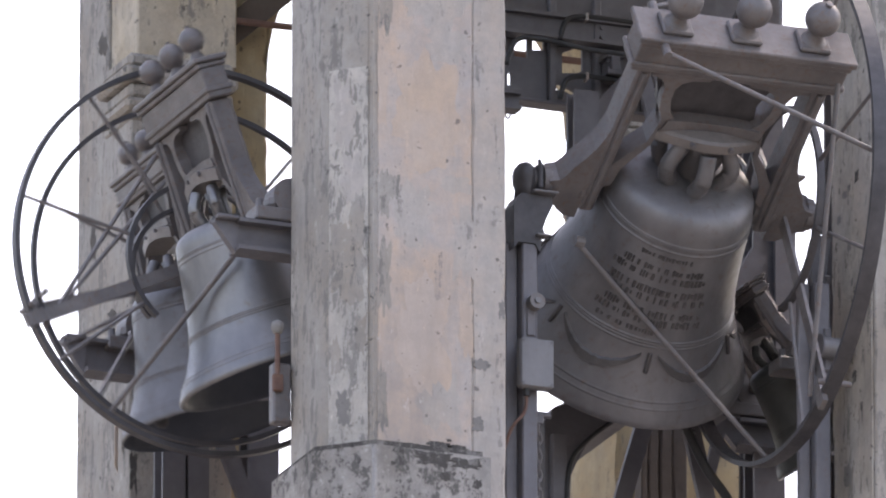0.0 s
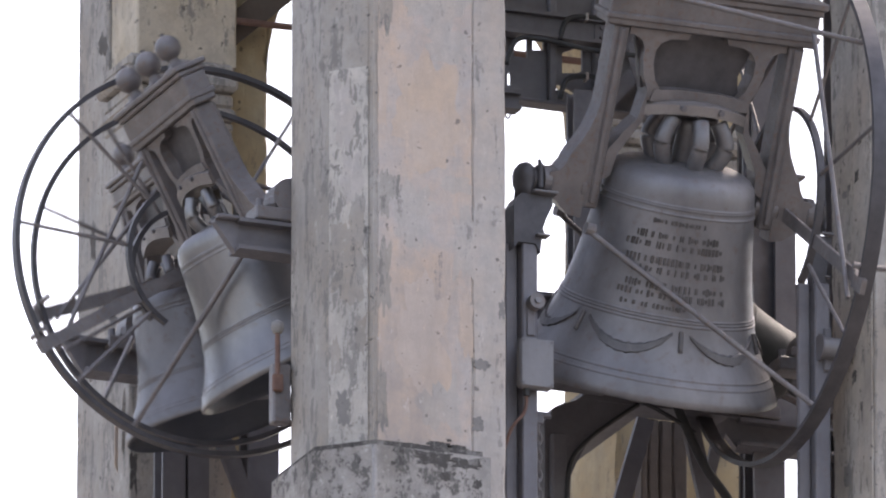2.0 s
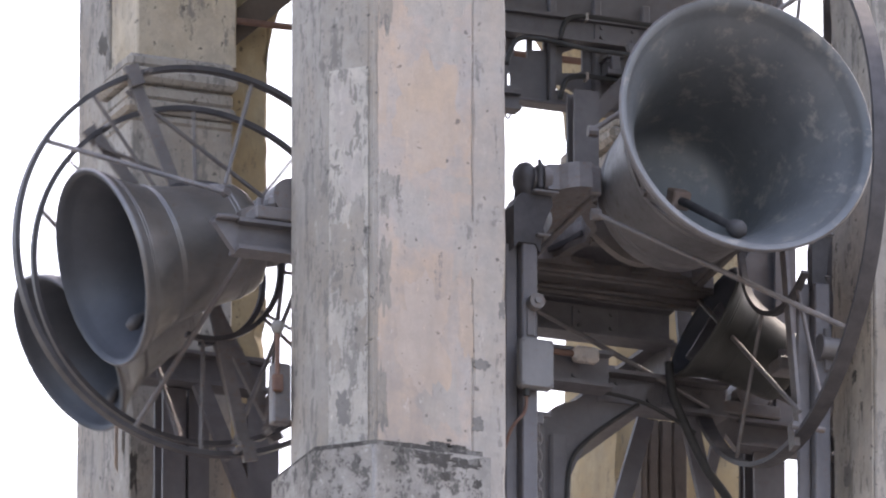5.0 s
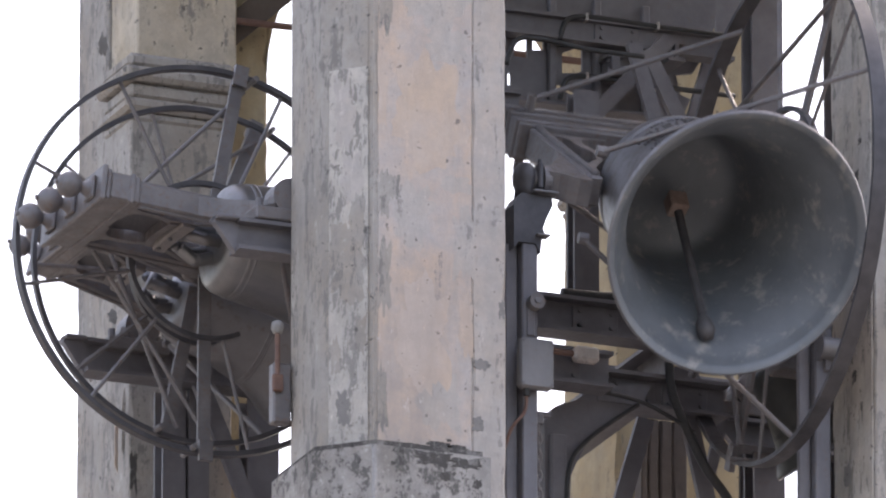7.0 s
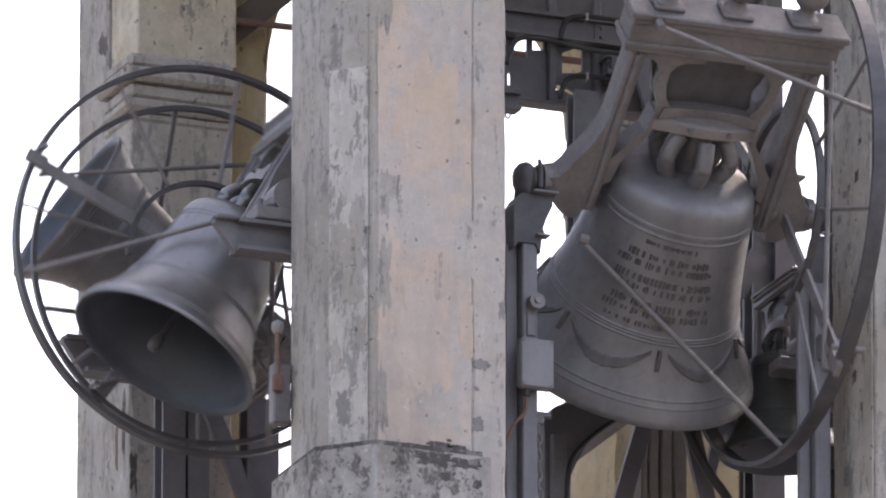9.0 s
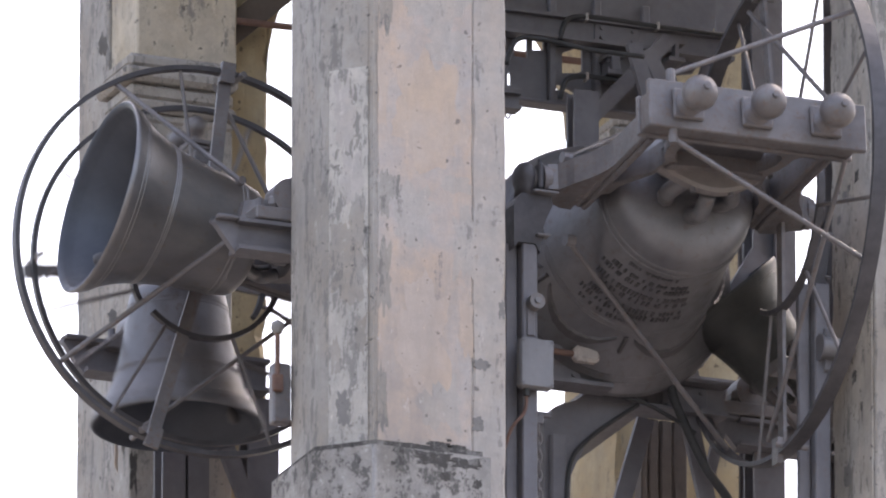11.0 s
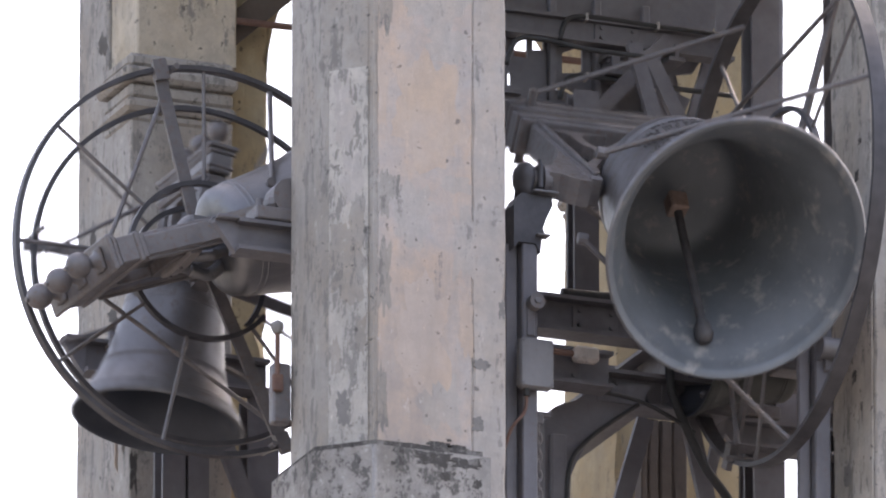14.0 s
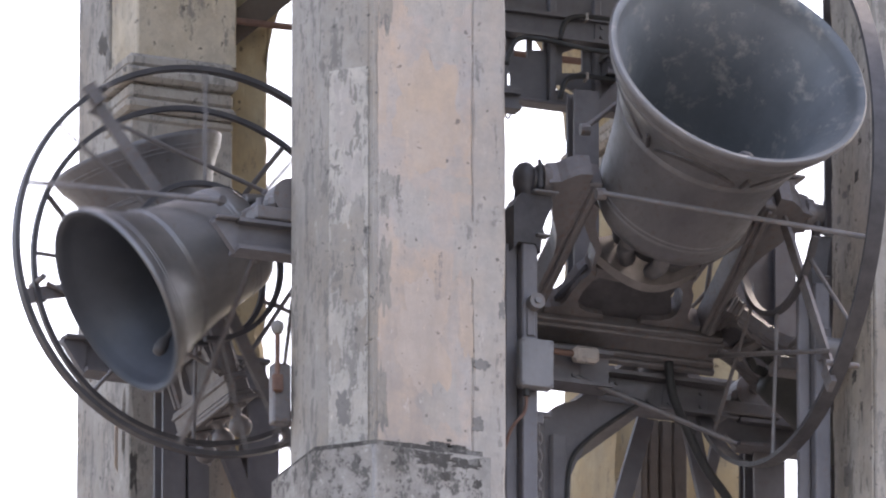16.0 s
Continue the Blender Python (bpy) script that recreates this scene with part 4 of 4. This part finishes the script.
# beams and gear on the side front
for name, x0, x1, y, z, d in (("bearing_beam", -0.85, -0.1, 0.62, 0.155, 0.145), ("bearing_beam", -0.79, 0.2, 2.66, 0.205, 0.155), ("bearing_beam", 1.99, 2.75, 0.64, -0.236, 0.13), ("bearing_beam", 1.86, 2.75, 1.34, -0.236, 0.13)):
    ob = steel(name, "dark iron bearing beam with cut-back end", [("girder", girder((x0 + 0.1, y, z), (x1, y, z), d, 0.13), BEAM),
               ("end_plate", plate([(x0, z + d / 2 + 0.008), (x0, z + d / 2 - 0.02), (x0 + 0.1, z - d / 2 - 0.008), (x0 + 0.12, z + d / 2 + 0.008)], y - 0.02, y + 0.02), BEAM),
               ("end_flange", box(x0, x0 + 0.1, y - 0.06, y + 0.06, z + d / 2 - 0.01, z + d / 2 + 0.01), BEAM)], "beam", "bearing beams")
for x, wide in ((-0.235, 0.11), (-0.115, 0.10), (0.20, 0.15)):
    steel("beam_post", "dark painted post under the far bearing beam", [("post", girder((x, 2.74, BOTTOM), (x, 2.74, 0.12), 0.12, wide, (0, 1, 0)), BEAM), ("foot_plate", box(x - 0.09, x + 0.09, 2.65, 2.83, BOTTOM, BOTTOM + 0.02), BEAM)], "post", "bell frame posts")
for x, y, z in ((-0.5, 0.62, 0.365), (-0.42, 2.66, 0.375), (2.027, 0.64, -0.031), (2.027, 1.34, -0.031)):
    ob = empty("pillow_block", pose(x, y, z), "dusty cast iron pillow block on the bearing beam", "bearing", "pillow blocks")
    part("base", box(-0.17, 0.13, -0.07, 0.07, -0.13, -0.07), IRON, ob)
    part("cap", rod((0, -0.06, -0.01), (0, 0.06, -0.01), 0.085, seg=20), IRON, ob)
    part("cheek", box(-0.1, 0.1, -0.055, 0.055, -0.07, 0.0, bevel=0.02), IRON, ob)
    for sx in (-0.13, 0.1):
        part("bolt", rod((sx, 0, -0.07), (sx, 0, -0.02), 0.018, seg=8), BEAM, ob)
striker = empty("limit_switch", pose(-0.565, 0.55, -0.50), "grey switch box with rusty lever and pale ball end", "switch")
part("case", box(-0.035, 0.05, -0.03, 0.03, -0.22, 0.06, bevel=0.008), IRON, striker)
part("lever", rod((-0.02, -0.04, -0.07), (-0.02, -0.04, 0.2), 0.012), RUSTY, striker)
part("lever_foot", box(-0.045, 0.005, -0.055, -0.03, -0.08, 0.0), RUSTY, striker)
part("ball_end", lathe([(0, -0.036), (0.02, -0.03), (0.03, -0.005), (0.026, 0.02), (0, 0.034)], 16, at=(-0.02, -0.04, 0.22)), MORTAR, striker, "pale worn ball", smooth=True)
for p, q in (((-0.38, 0.62, 0.08), (-0.3, 0.62, -0.35)),):
    steel("bracket_strut", "dark iron strut under the bearing beam", [("bar", sweep([p, (-0.36, 0.62, -0.1), q], 0.022), BEAM)], "brace", "bell frame braces")


# ---- motion ----
SWING_R = ((0, -58.5), (.5, -59.8), (1, -54.9), (1.5, -44.3), (2, -28.6), (2.5, -12.1), (3, 10.6), (3.5, 35.4), (4, 63), (4.5, 83), (5, 95), (5.4, 98), (6, 92), (6.5, 79), (7, 57.7), (7.5, 33.1), (8, 3.8), (8.5, -23.6), (9, -48.7), (9.5, -71), (10, -87), (10.4, -92), (11, -84.5), (11.5, -70.7), (12, -55.3), (12.5, -32.3), (13, -6.6), (13.5, 24.9), (14, 56), (14.5, 86), (15, 103.3), (15.5, 114.6), (16, 117))
SWING_L = ((0, -19.4), (.5, -46.5), (1, -57.7), (1.5, -50.8), (2, -27.5), (2.5, 3.5), (3, 39.5), (3.5, 74.5), (4, 95.5), (4.3, 98), (4.7, 87), (5, 72), (5.4, 45), (5.8, 10), (6.15, -25), (6.5, -58.7), (7, -84.8), (7.5, -88), (8, -62.6), (8.5, -24.9), (9, 29.6), (9.5, 75), (10, 100), (10.4, 107), (10.8, 105), (11.15, 98), (11.5, 84), (12, 36.6), (12.5, -23.6), (13, -74.3), (13.5, -103), (14, -109.6), (14.5, -91.1), (15, -49.5), (15.5, 1), (16, 57.6))
SWING_F = ((0, -13), (.5, -52), (1, -58), (1.5, -51), (2, -15), (2.5, 31), (3, 67), (3.5, 88), (4, 95), (4.5, 88), (5, 56), (5.5, -5), (6, -66), (6.5, -95), (7, -74), (7.5, -37.6), (8, 37.5), (8.5, 81), (9, 122), (9.4, 136), (9.7, 132), (10, 115), (10.5, 68), (11, 0), (11.5, -66), (12, -109), (12.5, -119), (13, -107), (13.5, -57.7), (14, 9), (14.5, 75), (15, 120), (15.5, 150), (16, 162))

SWING_B = ((0, 35), (.5, 0), (1, -45), (1.5, -80), (2, -110), (2.5, -135), (3, -150), (3.5, -155), (4, -150), (4.5, -138), (5, -115), (5.5, -85), (6, -45), (6.5, -5), (7, 35), (7.5, 55), (8, 55), (8.5, 30), (9, 0), (9.5, -45), (10, -85), (10.5, -115), (11, -138), (11.5, -152), (12, -157), (12.5, -155), (13, -145), (13.5, -122), (14, -92), (14.5, -48), (15, 0), (15.5, 40), (16, 60))


def clapper_rows(swing, lag, sense, stop):
    """The clapper trails the swing by lag seconds and rests against the sound bow at stop degrees."""
    ts, angles = zip(*swing)
    return [(t, pose(0, 0, 0, sense * max(-stop, min(stop, -1.5 * float(np.interp(t - lag, ts, angles)))))) for t in ts]


def motions():
    walk(bell_r, [(t, pose(*R_AT, -a)) for t, a in SWING_R])
    walk(clap_r, clapper_rows(SWING_R, 0.4, -1, 32.0))
    walk(bell_b, [(t, pose(*B_AT, 0, 0, 90) @ pose(0, 0, 0, -a)) for t, a in SWING_B])
    walk(clap_b, clapper_rows(SWING_B, 0.3, -1, 26.0))
    for thing, clap, at, swing in ((bell_l, clap_l, L1_AT, SWING_L), (bell_f, clap_f, L2_AT, SWING_F)):
        walk(thing, [(t, pose(*at, 0, 0, 90) @ pose(0, 0, 0, a)) for t, a in swing])
        walk(clap, clapper_rows(swing, 0.3, 1, 26.0))


motions()
